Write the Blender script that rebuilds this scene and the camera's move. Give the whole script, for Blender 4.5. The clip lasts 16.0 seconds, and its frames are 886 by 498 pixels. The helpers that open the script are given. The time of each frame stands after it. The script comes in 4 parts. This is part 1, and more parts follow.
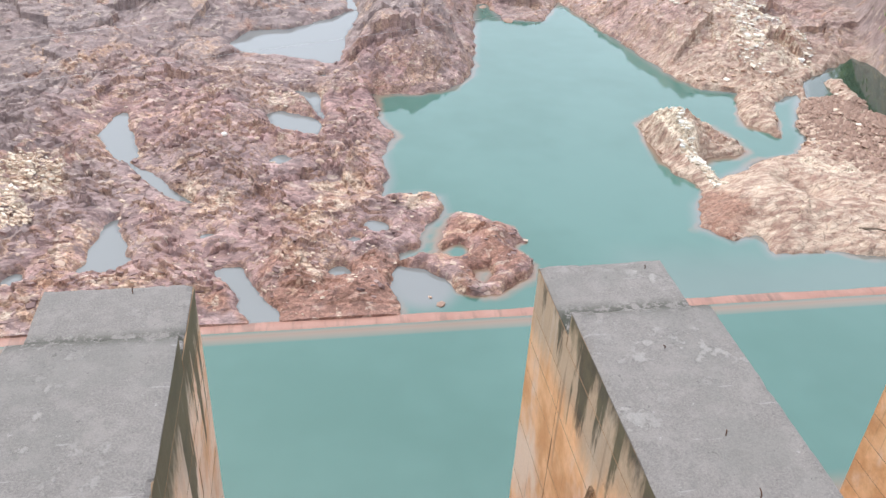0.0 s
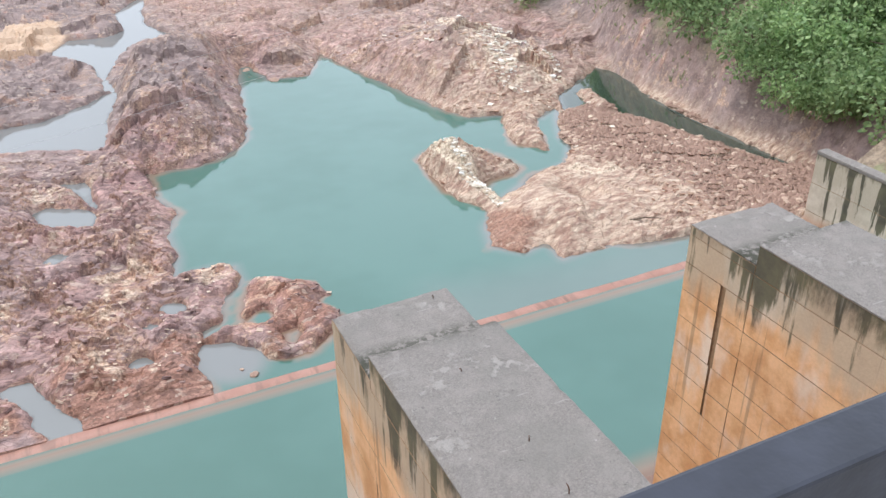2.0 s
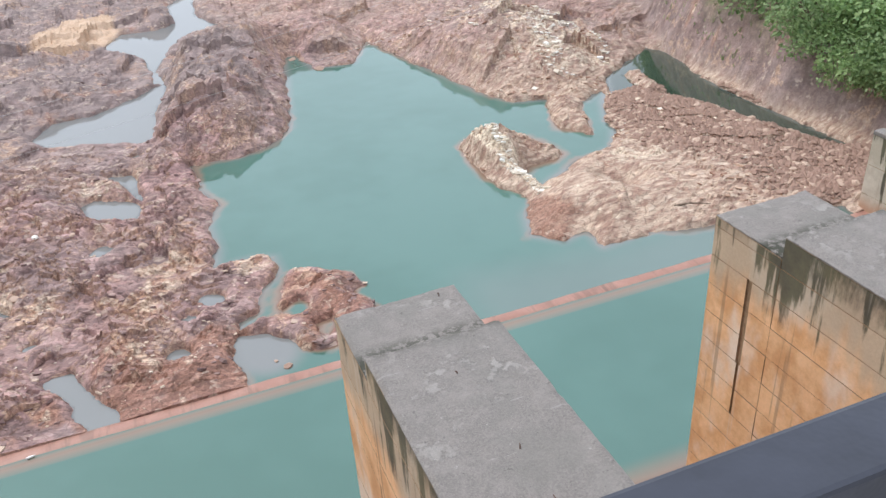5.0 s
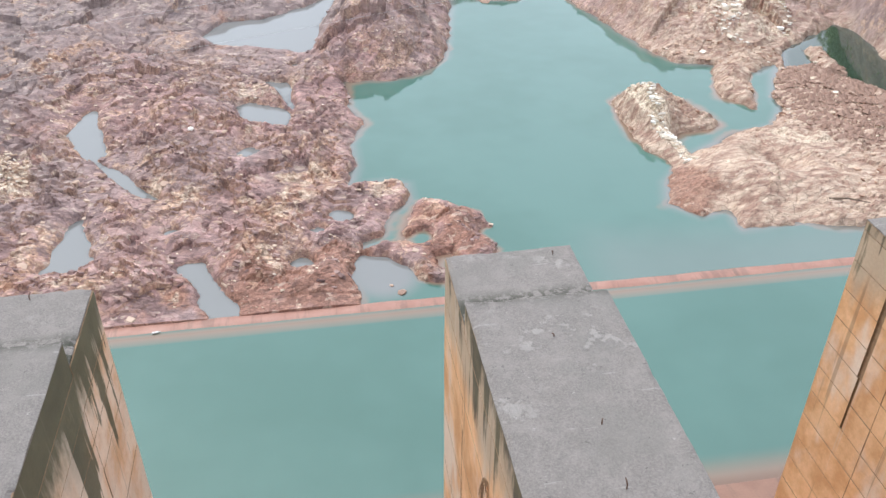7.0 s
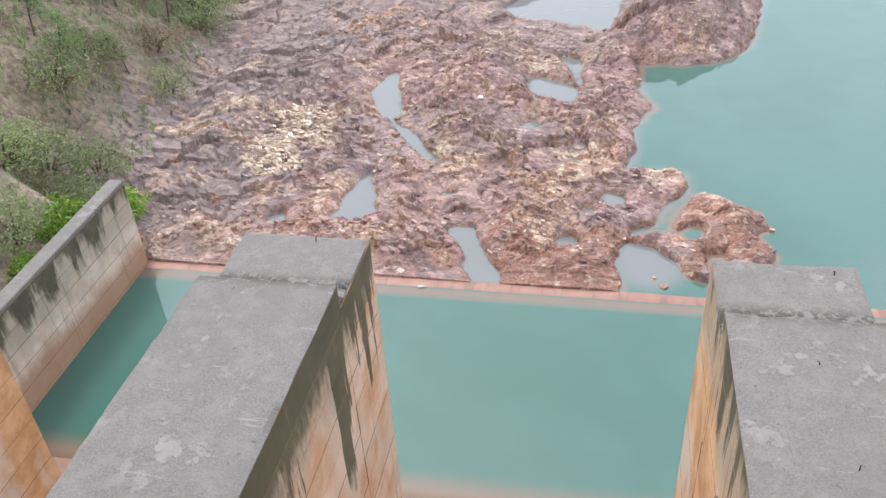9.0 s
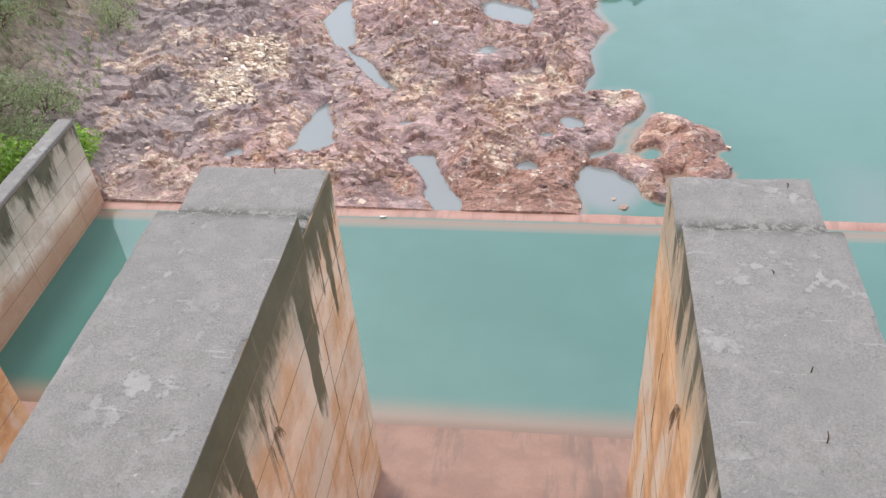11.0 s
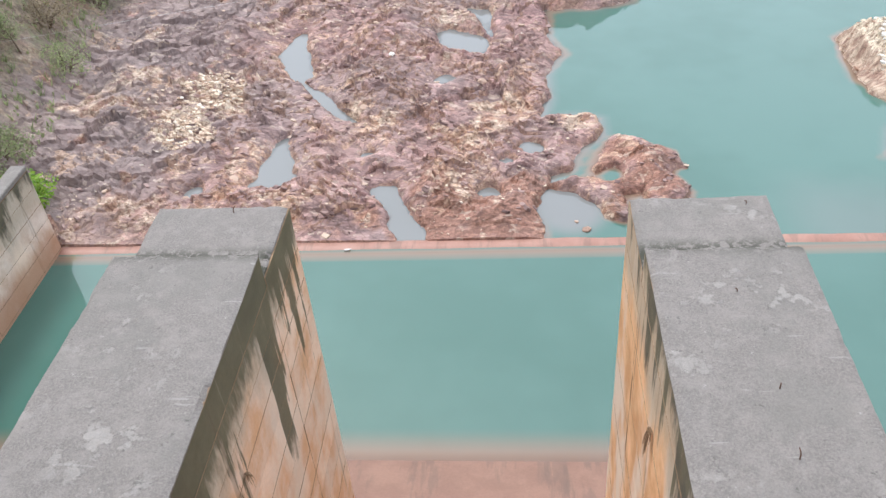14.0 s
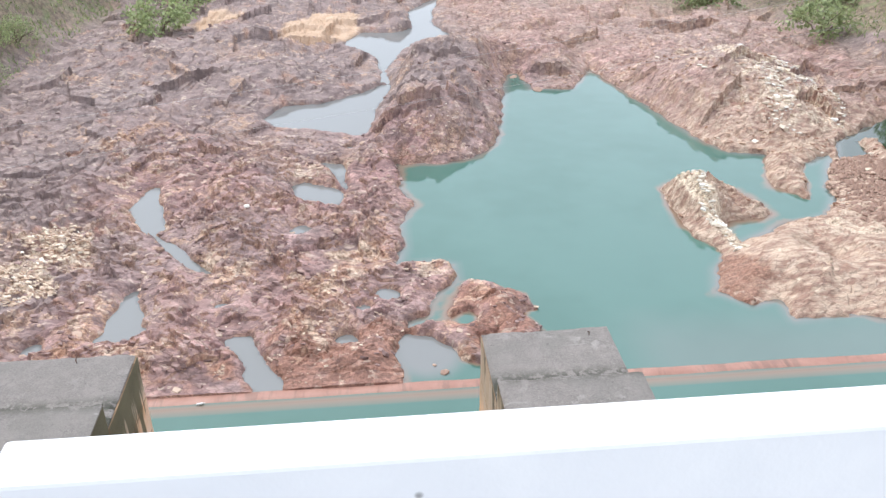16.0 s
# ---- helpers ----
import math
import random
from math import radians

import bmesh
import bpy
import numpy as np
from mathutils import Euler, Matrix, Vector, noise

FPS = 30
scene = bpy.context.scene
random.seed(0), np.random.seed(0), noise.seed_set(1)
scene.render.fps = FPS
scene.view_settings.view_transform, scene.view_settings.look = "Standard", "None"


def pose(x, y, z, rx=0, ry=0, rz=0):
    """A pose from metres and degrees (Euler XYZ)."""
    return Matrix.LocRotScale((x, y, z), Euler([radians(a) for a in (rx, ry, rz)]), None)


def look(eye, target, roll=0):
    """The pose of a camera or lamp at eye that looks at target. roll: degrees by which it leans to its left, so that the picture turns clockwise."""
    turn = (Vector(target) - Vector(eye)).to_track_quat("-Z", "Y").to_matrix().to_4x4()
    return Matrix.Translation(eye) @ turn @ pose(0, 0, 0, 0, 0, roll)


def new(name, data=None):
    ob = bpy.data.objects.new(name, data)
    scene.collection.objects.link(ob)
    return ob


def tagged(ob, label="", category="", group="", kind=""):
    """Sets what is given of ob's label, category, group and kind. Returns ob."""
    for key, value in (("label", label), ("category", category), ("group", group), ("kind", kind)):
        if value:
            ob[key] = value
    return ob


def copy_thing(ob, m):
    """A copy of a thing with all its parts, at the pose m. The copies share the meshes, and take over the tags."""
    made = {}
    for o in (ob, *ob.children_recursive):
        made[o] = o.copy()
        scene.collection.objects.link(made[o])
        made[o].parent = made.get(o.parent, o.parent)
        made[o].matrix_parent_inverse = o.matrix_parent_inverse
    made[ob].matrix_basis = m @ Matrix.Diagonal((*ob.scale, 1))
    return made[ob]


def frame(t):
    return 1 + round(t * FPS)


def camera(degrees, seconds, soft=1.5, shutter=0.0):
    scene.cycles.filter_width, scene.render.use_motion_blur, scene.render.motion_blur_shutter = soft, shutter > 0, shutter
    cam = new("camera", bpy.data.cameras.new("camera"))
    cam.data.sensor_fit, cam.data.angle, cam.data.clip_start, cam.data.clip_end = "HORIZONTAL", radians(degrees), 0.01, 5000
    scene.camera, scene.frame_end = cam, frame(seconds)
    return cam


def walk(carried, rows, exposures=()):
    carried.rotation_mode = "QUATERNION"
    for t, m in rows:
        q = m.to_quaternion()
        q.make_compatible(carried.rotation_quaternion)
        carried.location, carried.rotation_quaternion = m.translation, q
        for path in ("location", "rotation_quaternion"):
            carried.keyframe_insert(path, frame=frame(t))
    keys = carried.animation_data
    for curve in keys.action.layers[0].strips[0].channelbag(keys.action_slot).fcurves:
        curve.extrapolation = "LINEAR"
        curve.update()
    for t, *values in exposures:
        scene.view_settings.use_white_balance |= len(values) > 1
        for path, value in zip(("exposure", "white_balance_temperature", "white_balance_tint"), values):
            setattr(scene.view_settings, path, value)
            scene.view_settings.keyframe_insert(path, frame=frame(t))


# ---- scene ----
cam = camera(55.35, 16.0, soft=1.45)
PATH = [
    (0.0, pose(-1.978, -0.642, 19.45, 57.054, -2.523, -8.729)),
    (0.5, pose(-1.947, -0.835, 19.463, 60.688, -1.612, -11.649)),
    (1.0, pose(-1.764, -0.907, 19.504, 60.863, -0.422, -14.978)),
    (1.5, pose(-1.643, -0.911, 19.553, 60.404, -0.05, -20.911)),
    (2.0, pose(-1.471, -0.898, 19.565, 60.568, 0.674, -25.352)),
    (2.5, pose(-1.187, -0.877, 19.54, 61.836, 1.977, -22.092)),
    (3.0, pose(-1.027, -0.838, 19.522, 59.866, 0.305, -22.116)),
    (3.5, pose(-0.916, -0.901, 19.597, 59.72, 0.67, -23.669)),
    (3.7, pose(-0.825, -0.902, 19.568, 59.966, 0.765, -23.982)),
    (5.8, pose(0.021, -0.838, 19.503, 59.283, 3.733, -19.873)),
    (6.0, pose(0.063, -0.828, 19.511, 58.569, 2.98, -19.101)),
    (6.5, pose(0.081, -0.66, 19.43, 56.935, -1.195, -17.261)),
    (7.0, pose(0.126, -0.737, 19.553, 55.874, -0.136, -9.175)),
    (7.5, pose(0.183, -0.588, 19.534, 56.305, 1.045, 2.837)),
    (8.0, pose(0.219, -0.627, 19.592, 56.958, 2.875, 10.905)),
    (8.5, pose(0.284, -0.811, 19.687, 56.329, 3.934, 12.75)),
    (8.7, pose(0.244, -0.698, 19.686, 55.68, 3.167, 11.272)),
    (10.8, pose(0.305, -0.738, 19.58, 50.268, 3.511, 8.586)),
    (11.0, pose(0.272, -0.787, 19.626, 49.95, 3.418, 7.055)),
    (11.5, pose(0.237, -0.824, 19.679, 49.675, 3.291, 4.168)),
    (12.0, pose(0.249, -0.833, 19.678, 50.219, 3.423, 3.728)),
    (12.5, pose(0.291, -0.78, 19.608, 50.588, 3.73, 3.614)),
    (13.0, pose(0.285, -0.715, 19.662, 50.71, 4.099, 3.317)),
    (13.5, pose(0.285, -0.694, 19.616, 51.044, 4.168, 3.66)),
    (14.0, pose(0.309, -0.651, 19.609, 51.597, 4.074, 3.602)),
    (14.5, pose(0.249, -0.776, 19.616, 53.191, 2.683, 1.686)),
    (15.0, pose(0.25, -0.787, 19.581, 55.774, 0.793, -2.479)),
    (15.5, pose(0.228, -0.957, 19.588, 58.768, -0.189, -4.503)),
    (16.0, pose(0.388, -1.009, 19.551, 61.545, 0.355, -5.299)),
]
walk(cam, PATH, [(0.0, 0.52), (0.6, 0.54), (1.0, 0.12), (1.2, 0.02), (1.5, -0.04), (1.8, 0.32), (2.0, 0.43), (2.5, 0.42), (3.0, 0.37), (3.5, 0.26), (6.0, 0.36), (7.0, 0.44), (8.5, 0.48), (11.0, 0.5), (14.5, 0.54), (15.3, 0.55), (16.0, 0.48)])

# ---------------------------------------------------------------- light
world = bpy.data.worlds.new("sky")
scene.world = world
world.use_nodes = True
wn, wl = world.node_tree.nodes, world.node_tree.links
sky = wn.new("ShaderNodeTexSky")
sky.sky_type = "NISHITA"
sky.sun_disc = False
sky.sun_elevation, sky.sun_rotation = radians(58), radians(-39)
sky.air_density, sky.dust_density, sky.ozone_density = 1.0, 7.0, 2.0
veil = wn.new("ShaderNodeMix")
veil.data_type = "RGBA"
veil.inputs[0].default_value = 0.85
veil.inputs[7].default_value = (7.3, 8.0, 9.15, 1)
wl.new(sky.outputs[0], veil.inputs[6])
wl.new(veil.outputs[2], wn["Background"].inputs[0])
wn["Background"].inputs[1].default_value = 0.152

sun_data = bpy.data.lights.new("sun", "SUN")
sun_data.energy, sun_data.angle, sun_data.color = 1.35, radians(12), (1.0, 0.975, 0.94)
sun = new("sun", sun_data)
sun.matrix_world = look((-25, 31, 64), (0, 0, 0))


# ---------------------------------------------------------------- materials
class Mat:
    """A small helper that strings nodes of one material together."""

    def __init__(self, name, rough=0.85):
        self.m = bpy.data.materials.new(name)
        self.m.use_nodes = True
        self.n, self.l = self.m.node_tree.nodes, self.m.node_tree.links
        self.b = self.n["Principled BSDF"]
        self.b.inputs["Roughness"].default_value = rough
        self.where = self.n.new("ShaderNodeNewGeometry").outputs["Position"]

    def put(self, socket, value):
        if isinstance(value, bpy.types.NodeSocket):
            self.l.new(value, socket)
        elif isinstance(value, tuple) and len(value) == 3 and socket.type == "RGBA":
            socket.default_value = (*value, 1)
        else:
            socket.default_value = value

    def noise(self, scale, detail=5.0, stretch=(1, 1, 1), rough=0.6, shift=0.0):
        mp = self.n.new("ShaderNodeMapping")
        mp.inputs["Scale"].default_value = stretch
        mp.inputs["Location"].default_value = (shift, shift * 0.7, shift * 1.3)
        self.l.new(self.where, mp.inputs[0])
        t = self.n.new("ShaderNodeTexNoise")
        t.inputs["Scale"].default_value, t.inputs["Detail"].default_value, t.inputs["Roughness"].default_value = scale, detail, rough
        self.l.new(mp.outputs[0], t.inputs[0])
        return t.outputs[0]

    def cells(self, scale, stretch=(1, 1, 1), feature="F1"):
        mp = self.n.new("ShaderNodeMapping")
        mp.inputs["Scale"].default_value = stretch
        self.l.new(self.where, mp.inputs[0])
        t = self.n.new("ShaderNodeTexVoronoi")
        t.feature = feature
        t.inputs["Scale"].default_value = scale
        self.l.new(mp.outputs[0], t.inputs["Vector"])
        return t.outputs[0] if feature != "F1" else t.outputs["Distance"]

    def span(self, value, a, b, lo=0.0, hi=1.0):
        t = self.n.new("ShaderNodeMapRange")
        t.interpolation_type = "SMOOTHSTEP"
        self.put(t.inputs[0], value)
        for i, q in zip((1, 2, 3, 4), (a, b, lo, hi)):
            self.put(t.inputs[i], q)
        return t.outputs[0]

    def math(self, op, a, b=0.0):
        t = self.n.new("ShaderNodeMath")
        t.operation = op
        self.put(t.inputs[0], a), self.put(t.inputs[1], b)
        return t.outputs[0]

    def mix(self, f, a, b, blend="MIX"):
        t = self.n.new("ShaderNodeMix")
        t.data_type, t.blend_type = "RGBA", blend
        self.put(t.inputs[0], f), self.put(t.inputs[6], a), self.put(t.inputs[7], b)
        return t.outputs[2]

    def attr(self, name):
        t = self.n.new("ShaderNodeAttribute")
        t.attribute_name = name
        return t

    def axis(self, i):
        t = self.n.new("ShaderNodeSeparateXYZ")
        self.l.new(self.where, t.inputs[0])
        return t.outputs[i]

    def random(self):
        return self.n.new("ShaderNodeObjectInfo").outputs["Random"]

    def island(self):
        return self.n.new("ShaderNodeNewGeometry").outputs["Random Per Island"]

    def done(self, colour, height=None, strength=0.4, distance=0.05, rough=None):
        self.put(self.b.inputs["Base Color"], colour)
        if rough is not None:
            self.put(self.b.inputs["Roughness"], rough)
        if height is not None:
            t = self.n.new("ShaderNodeBump")
            t.inputs["Strength"].default_value, t.inputs["Distance"].default_value = strength, distance
            self.l.new(height, t.inputs["Height"])
            self.l.new(t.outputs[0], self.b.inputs["Normal"])
        return self.m


def rock_material(name, attributes):
    k = Mat(name, 0.8)
    fine, mid, big = k.noise(7.0, 8, rough=0.7), k.noise(1.1, 6, shift=3), k.noise(0.22, 4, shift=9)
    streak = k.noise(2.2, 6, stretch=(0.5, 1.6, 1.0), shift=21)
    purple = k.mix(k.span(mid, 0.35, 0.65), (0.20, 0.118, 0.114), (0.43, 0.285, 0.268))
    purple = k.mix(k.span(big, 0.4, 0.65), purple, (0.34, 0.228, 0.208))
    rust = k.mix(k.span(fine, 0.35, 0.7), (0.33, 0.175, 0.11), (0.66, 0.46, 0.31))
    cream = k.mix(k.span(fine, 0.3, 0.62), (0.36, 0.23, 0.15), (0.80, 0.70, 0.55))
    tan = k.mix(k.span(streak, 0.35, 0.65), (0.33, 0.205, 0.155), (0.60, 0.47, 0.36))
    sand = k.mix(k.span(mid, 0.3, 0.7), (0.55, 0.38, 0.26), (0.64, 0.47, 0.34))
    earth = k.mix(k.span(k.noise(2.7, 8, rough=0.72, shift=15), 0.36, 0.66), (0.15, 0.115, 0.082), (0.37, 0.29, 0.205))
    grass = k.mix(k.span(k.noise(0.7, 8, rough=0.68, shift=5), 0.50, 0.66), earth, (0.22, 0.24, 0.12))
    if not attributes:
        c = k.mix(k.random(), (0.30, 0.19, 0.145), (0.55, 0.405, 0.315))
        c = k.mix(k.math("MULTIPLY", k.span(k.random(), 0.93, 0.95), 0.7), c, cream)
        return k.done(c, fine, 0.6, 0.03)
    zone = k.attr("zone")
    sep = k.n.new("ShaderNodeSeparateColor")
    k.l.new(zone.outputs["Color"], sep.inputs[0])
    slab = k.attr("slab").outputs["Fac"]
    c = k.mix(1.0, purple, k.mix(slab, (0.55, 0.53, 0.55), (1.5, 1.46, 1.42)), "MULTIPLY")
    grey = k.span(k.noise(0.13, 4, shift=77), 0.42, 0.6)
    c = k.mix(k.math("MULTIPLY", grey, 0.55), c, k.mix(k.span(mid, 0.3, 0.7), (0.17, 0.135, 0.13), (0.36, 0.295, 0.28)))
    dull = k.mix(k.span(mid, 0.3, 0.7), (0.185, 0.145, 0.138), (0.34, 0.272, 0.255))
    c = k.mix(k.attr("dusky").outputs["Fac"], c, dull)
    c = k.mix(k.math("MULTIPLY", sep.outputs[1], k.span(k.noise(2.6, 8, rough=0.7, shift=66), 0.40, 0.54)), c, rust)
    lie = k.n.new("ShaderNodeSeparateXYZ")
    k.l.new(k.n.new("ShaderNodeNewGeometry").outputs["True Normal"], lie.inputs[0])
    steep = k.math("MULTIPLY", k.span(lie.outputs[2], 0.86, 0.6), k.span(k.noise(0.6, 6, rough=0.65, shift=104), 0.42, 0.56))
    c = k.mix(k.math("MULTIPLY", steep, k.span(k.attr("dusky").outputs["Fac"], 0, 0.8, 0.5, 0.05)), c, rust)
    c = k.mix(sep.outputs[2], c, tan)
    c = k.mix(k.attr("iron").outputs["Fac"], c, k.mix(k.span(fine, 0.3, 0.7), (0.19, 0.085, 0.058), (0.40, 0.215, 0.15)))
    c = k.mix(k.math("MULTIPLY", sep.outputs[0], k.math("MAXIMUM", k.span(k.noise(1.9, 7, shift=2), 0.42, 0.58), k.span(sep.outputs[0], 0.93, 1.0))), c, cream)
    # ochre and peach weathering in ragged drifts
    drift = k.math("MULTIPLY", k.span(k.noise(0.42, 8, rough=0.7, shift=143), 0.565, 0.60), k.span(k.noise(2.1, 8, rough=0.72, shift=19), 0.46, 0.52))
    ochre = k.mix(k.span(fine, 0.3, 0.66), (0.44, 0.26, 0.165), (0.70, 0.51, 0.37))
    c = k.mix(k.math("MULTIPLY", drift, k.span(sep.outputs[2], 0, 1, 0.6, 0.2)), c, ochre)
    # pale broken faces strewn over the whole bed
    pale = k.math("MULTIPLY", k.span(slab, 0.78, 0.84), k.span(k.noise(2.4, 5, shift=31), 0.52, 0.62))
    c = k.mix(k.math("MULTIPLY", pale, 0.6), c, cream)
    chip = k.n.new("ShaderNodeTexVoronoi")
    chip.inputs["Scale"].default_value = 3.4
    spread = k.n.new("ShaderNodeMapping")
    spread.inputs["Scale"].default_value, spread.inputs["Rotation"].default_value = (0.7, 1.9, 1.4), (0, 0, 0.5)
    warp = k.n.new("ShaderNodeVectorMath")
    warp.operation = "MULTIPLY_ADD"
    wob = k.n.new("ShaderNodeTexNoise")
    wob.inputs["Scale"].default_value = 2.2
    k.l.new(k.where, wob.inputs[0])
    k.l.new(wob.outputs["Color"], warp.inputs[0])
    warp.inputs[1].default_value = (0.5, 0.5, 0.5)
    k.l.new(k.where, warp.inputs[2])
    k.l.new(warp.outputs[0], spread.inputs[0])
    k.l.new(spread.outputs[0], chip.inputs["Vector"])
    split = k.n.new("ShaderNodeSeparateColor")
    k.l.new(chip.outputs["Color"], split.inputs[0])
    c = k.mix(k.math("MULTIPLY", k.span(sep.outputs[2], 0, 1, 1.0, 0.35), k.span(k.attr("dusky").outputs["Fac"], 0, 0.8, 1.0, 0.35)), c, k.mix(split.outputs[0], (0.70, 0.68, 0.685), (1.26, 1.25, 1.24)), "MULTIPLY")
    fleck = k.math("MULTIPLY", k.span(split.outputs[1], 0.86, 0.90), k.span(k.noise(0.7, 4, shift=61), 0.42, 0.6))
    c = k.mix(k.math("MULTIPLY", fleck, 0.45), c, (0.70, 0.58, 0.47))
    c = k.mix(k.attr("sandy").outputs["Fac"], c, sand)
    c = k.mix(zone.outputs["Alpha"], c, grass)
    c = k.mix(1.0, c, k.mix(fine, (0.72, 0.7, 0.7), (1.26, 1.26, 1.26)), "MULTIPLY")
    crack = k.span(k.cells(2.6, (0.6, 1.5, 1.0), "DISTANCE_TO_EDGE"), 0.0, 0.05, 0.55, 1.0)
    c = k.mix(k.math("MULTIPLY", k.math("SUBTRACT", 1.0, crack), k.span(k.attr("dusky").outputs["Fac"], 0, 0.8, 1.0, 0.4)), c, (0.10, 0.06, 0.05))
    h = k.math("ADD", k.math("MULTIPLY", fine, 0.6), k.math("ADD", k.math("MULTIPLY", crack, 0.4), k.math("MULTIPLY", split.outputs[0], 0.6)))
    return k.done(c, h, 0.85, 0.09)


def concrete_top():
    k = Mat("weathered_concrete", 0.9)
    fine, grit = k.noise(30, 9, rough=0.8), k.noise(75, 4, rough=0.7, shift=3)
    mid, big = k.noise(2.3, 7, rough=0.7, shift=4), k.noise(0.55, 5, shift=8)
    c = k.mix(k.span(fine, 0.36, 0.64), (0.165, 0.150, 0.140), (0.265, 0.240, 0.222))
    c = k.mix(k.math("MULTIPLY", k.span(mid, 0.45, 0.62), 0.45), c, (0.285, 0.258, 0.240))
    c = k.mix(k.math("MULTIPLY", k.span(big, 0.50, 0.62), 0.4), c, (0.185, 0.176, 0.160))
    # worn pale laitance in flakes with sharp edges
    where = k.span(k.noise(0.45, 4, shift=33), 0.46, 0.60)
    flake = k.math("MULTIPLY", k.span(k.noise(1.9, 9, rough=0.72, shift=14), 0.545, 0.575), where)
    c = k.mix(k.math("MULTIPLY", flake, 0.45), c, (0.40, 0.375, 0.35))
    spots = k.math("MULTIPLY", k.span(k.noise(8.5, 5, rough=0.75, shift=90), 0.64, 0.67), k.span(k.noise(0.8, 3, shift=13), 0.42, 0.58))
    c = k.mix(k.math("MULTIPLY", spots, 0.6), c, (0.44, 0.42, 0.39))
    # black lichen and pits
    c = k.mix(k.math("MULTIPLY", k.span(k.noise(6.5, 7, rough=0.75, shift=40), 0.625, 0.66), 0.6), c, (0.075, 0.073, 0.065))
    # dirt and moss gathered against the step near the pier's end
    strip = k.span(k.math("ABSOLUTE", k.math("SUBTRACT", k.axis(1), 10.62)), 0.15, 0.62, 1.0, 0.0)
    c = k.mix(k.math("MULTIPLY", strip, k.span(k.noise(5.0, 7, rough=0.75, shift=24), 0.44, 0.52)), c, (0.055, 0.056, 0.042))
    scratch = k.span(k.noise(2.2, 3, stretch=(0.35, 3.2, 1), shift=29), 0.685, 0.70)
    c = k.mix(k.math("MULTIPLY", scratch, 0.35), c, (0.42, 0.40, 0.38))
    c = k.mix(1.0, c, k.mix(grit, (0.62, 0.62, 0.62), (1.36, 1.36, 1.36)), "MULTIPLY")
    return k.done(c, k.math("ADD", fine, k.math("ADD", mid, flake)), 0.6, 0.03)


def concrete_side(name, body_lo, body_hi, top, reach, black=(0.035, 0.036, 0.026), tide=0.0, least=0.2, broad=1.5):
    """Rain-streaked concrete whose crest stands at height top; dark growth runs down from it by about reach metres."""
    k = Mat(name, 0.88)
    fine, mid = k.noise(16, 7, rough=0.7), k.noise(1.3, 6, shift=6)
    z = k.axis(2)
    c = k.mix(k.span(mid, 0.35, 0.66), body_lo, body_hi)
    c = k.mix(k.span(k.noise(0.5, 4, stretch=(1, 1, 0.5), shift=17), 0.49, 0.64), c, (0.76, 0.62, 0.50))
    drop = k.math("SUBTRACT", top, z)
    grey = k.span(k.math("SUBTRACT", drop, k.math("MULTIPLY", k.noise(0.9, 4, stretch=(1, 1, 0.15), shift=2), 3.2)), -0.5, 0.6, 1.0, 0.0)
    c = k.mix(k.math("MULTIPLY", grey, 0.75), c, (0.42, 0.37, 0.29))
    runs = k.noise(broad, 6, stretch=(1, 1, 0.09), rough=0.62, shift=11)
    lens = k.math("MULTIPLY", k.span(runs, 0.47, 0.62, least, 1.0), reach)
    dark = k.span(k.math("ADD", k.math("SUBTRACT", drop, lens), k.math("MULTIPLY", k.math("SUBTRACT", k.noise(5.0, 6, stretch=(1, 1, 0.4), shift=8), 0.5), 1.6)), -0.55, 0.3, 1.0, 0.0)
    c = k.mix(k.math("MULTIPLY", dark, 0.9), c, k.mix(k.span(mid, 0.3, 0.7), black, (0.10, 0.095, 0.05)))
    thin = k.span(k.noise(4.2, 3, stretch=(1, 1, 0.035), shift=51), 0.62, 0.7)
    c = k.mix(k.math("MULTIPLY", thin, 0.4), c, (0.12, 0.085, 0.055))
    white = k.span(k.noise(3.1, 3, stretch=(1, 1, 0.04), shift=71), 0.64, 0.7)
    c = k.mix(k.math("MULTIPLY", white, 0.22), c, (0.66, 0.60, 0.52))
    if tide:
        low = k.span(k.math("SUBTRACT", z, k.math("MULTIPLY", k.noise(0.8, 5, stretch=(1, 1, 0.3), shift=33), tide * 1.6)), -0.35, 0.55, 1.0, 0.0)
        c = k.mix(k.math("MULTIPLY", low, 0.8), c, (0.42, 0.215, 0.12))
    tone = k.span(k.random(), 0, 1, 0.94, 1.05)
    c = k.mix(1.0, c, k.mix(fine, (0.8, 0.8, 0.8), (1.18, 1.18, 1.18)), "MULTIPLY")
    t = k.n.new("ShaderNodeHueSaturation")
    k.l.new(tone, t.inputs["Value"])
    k.l.new(c, t.inputs["Color"])
    return k.done(t.outputs[0], fine, 0.45, 0.02)


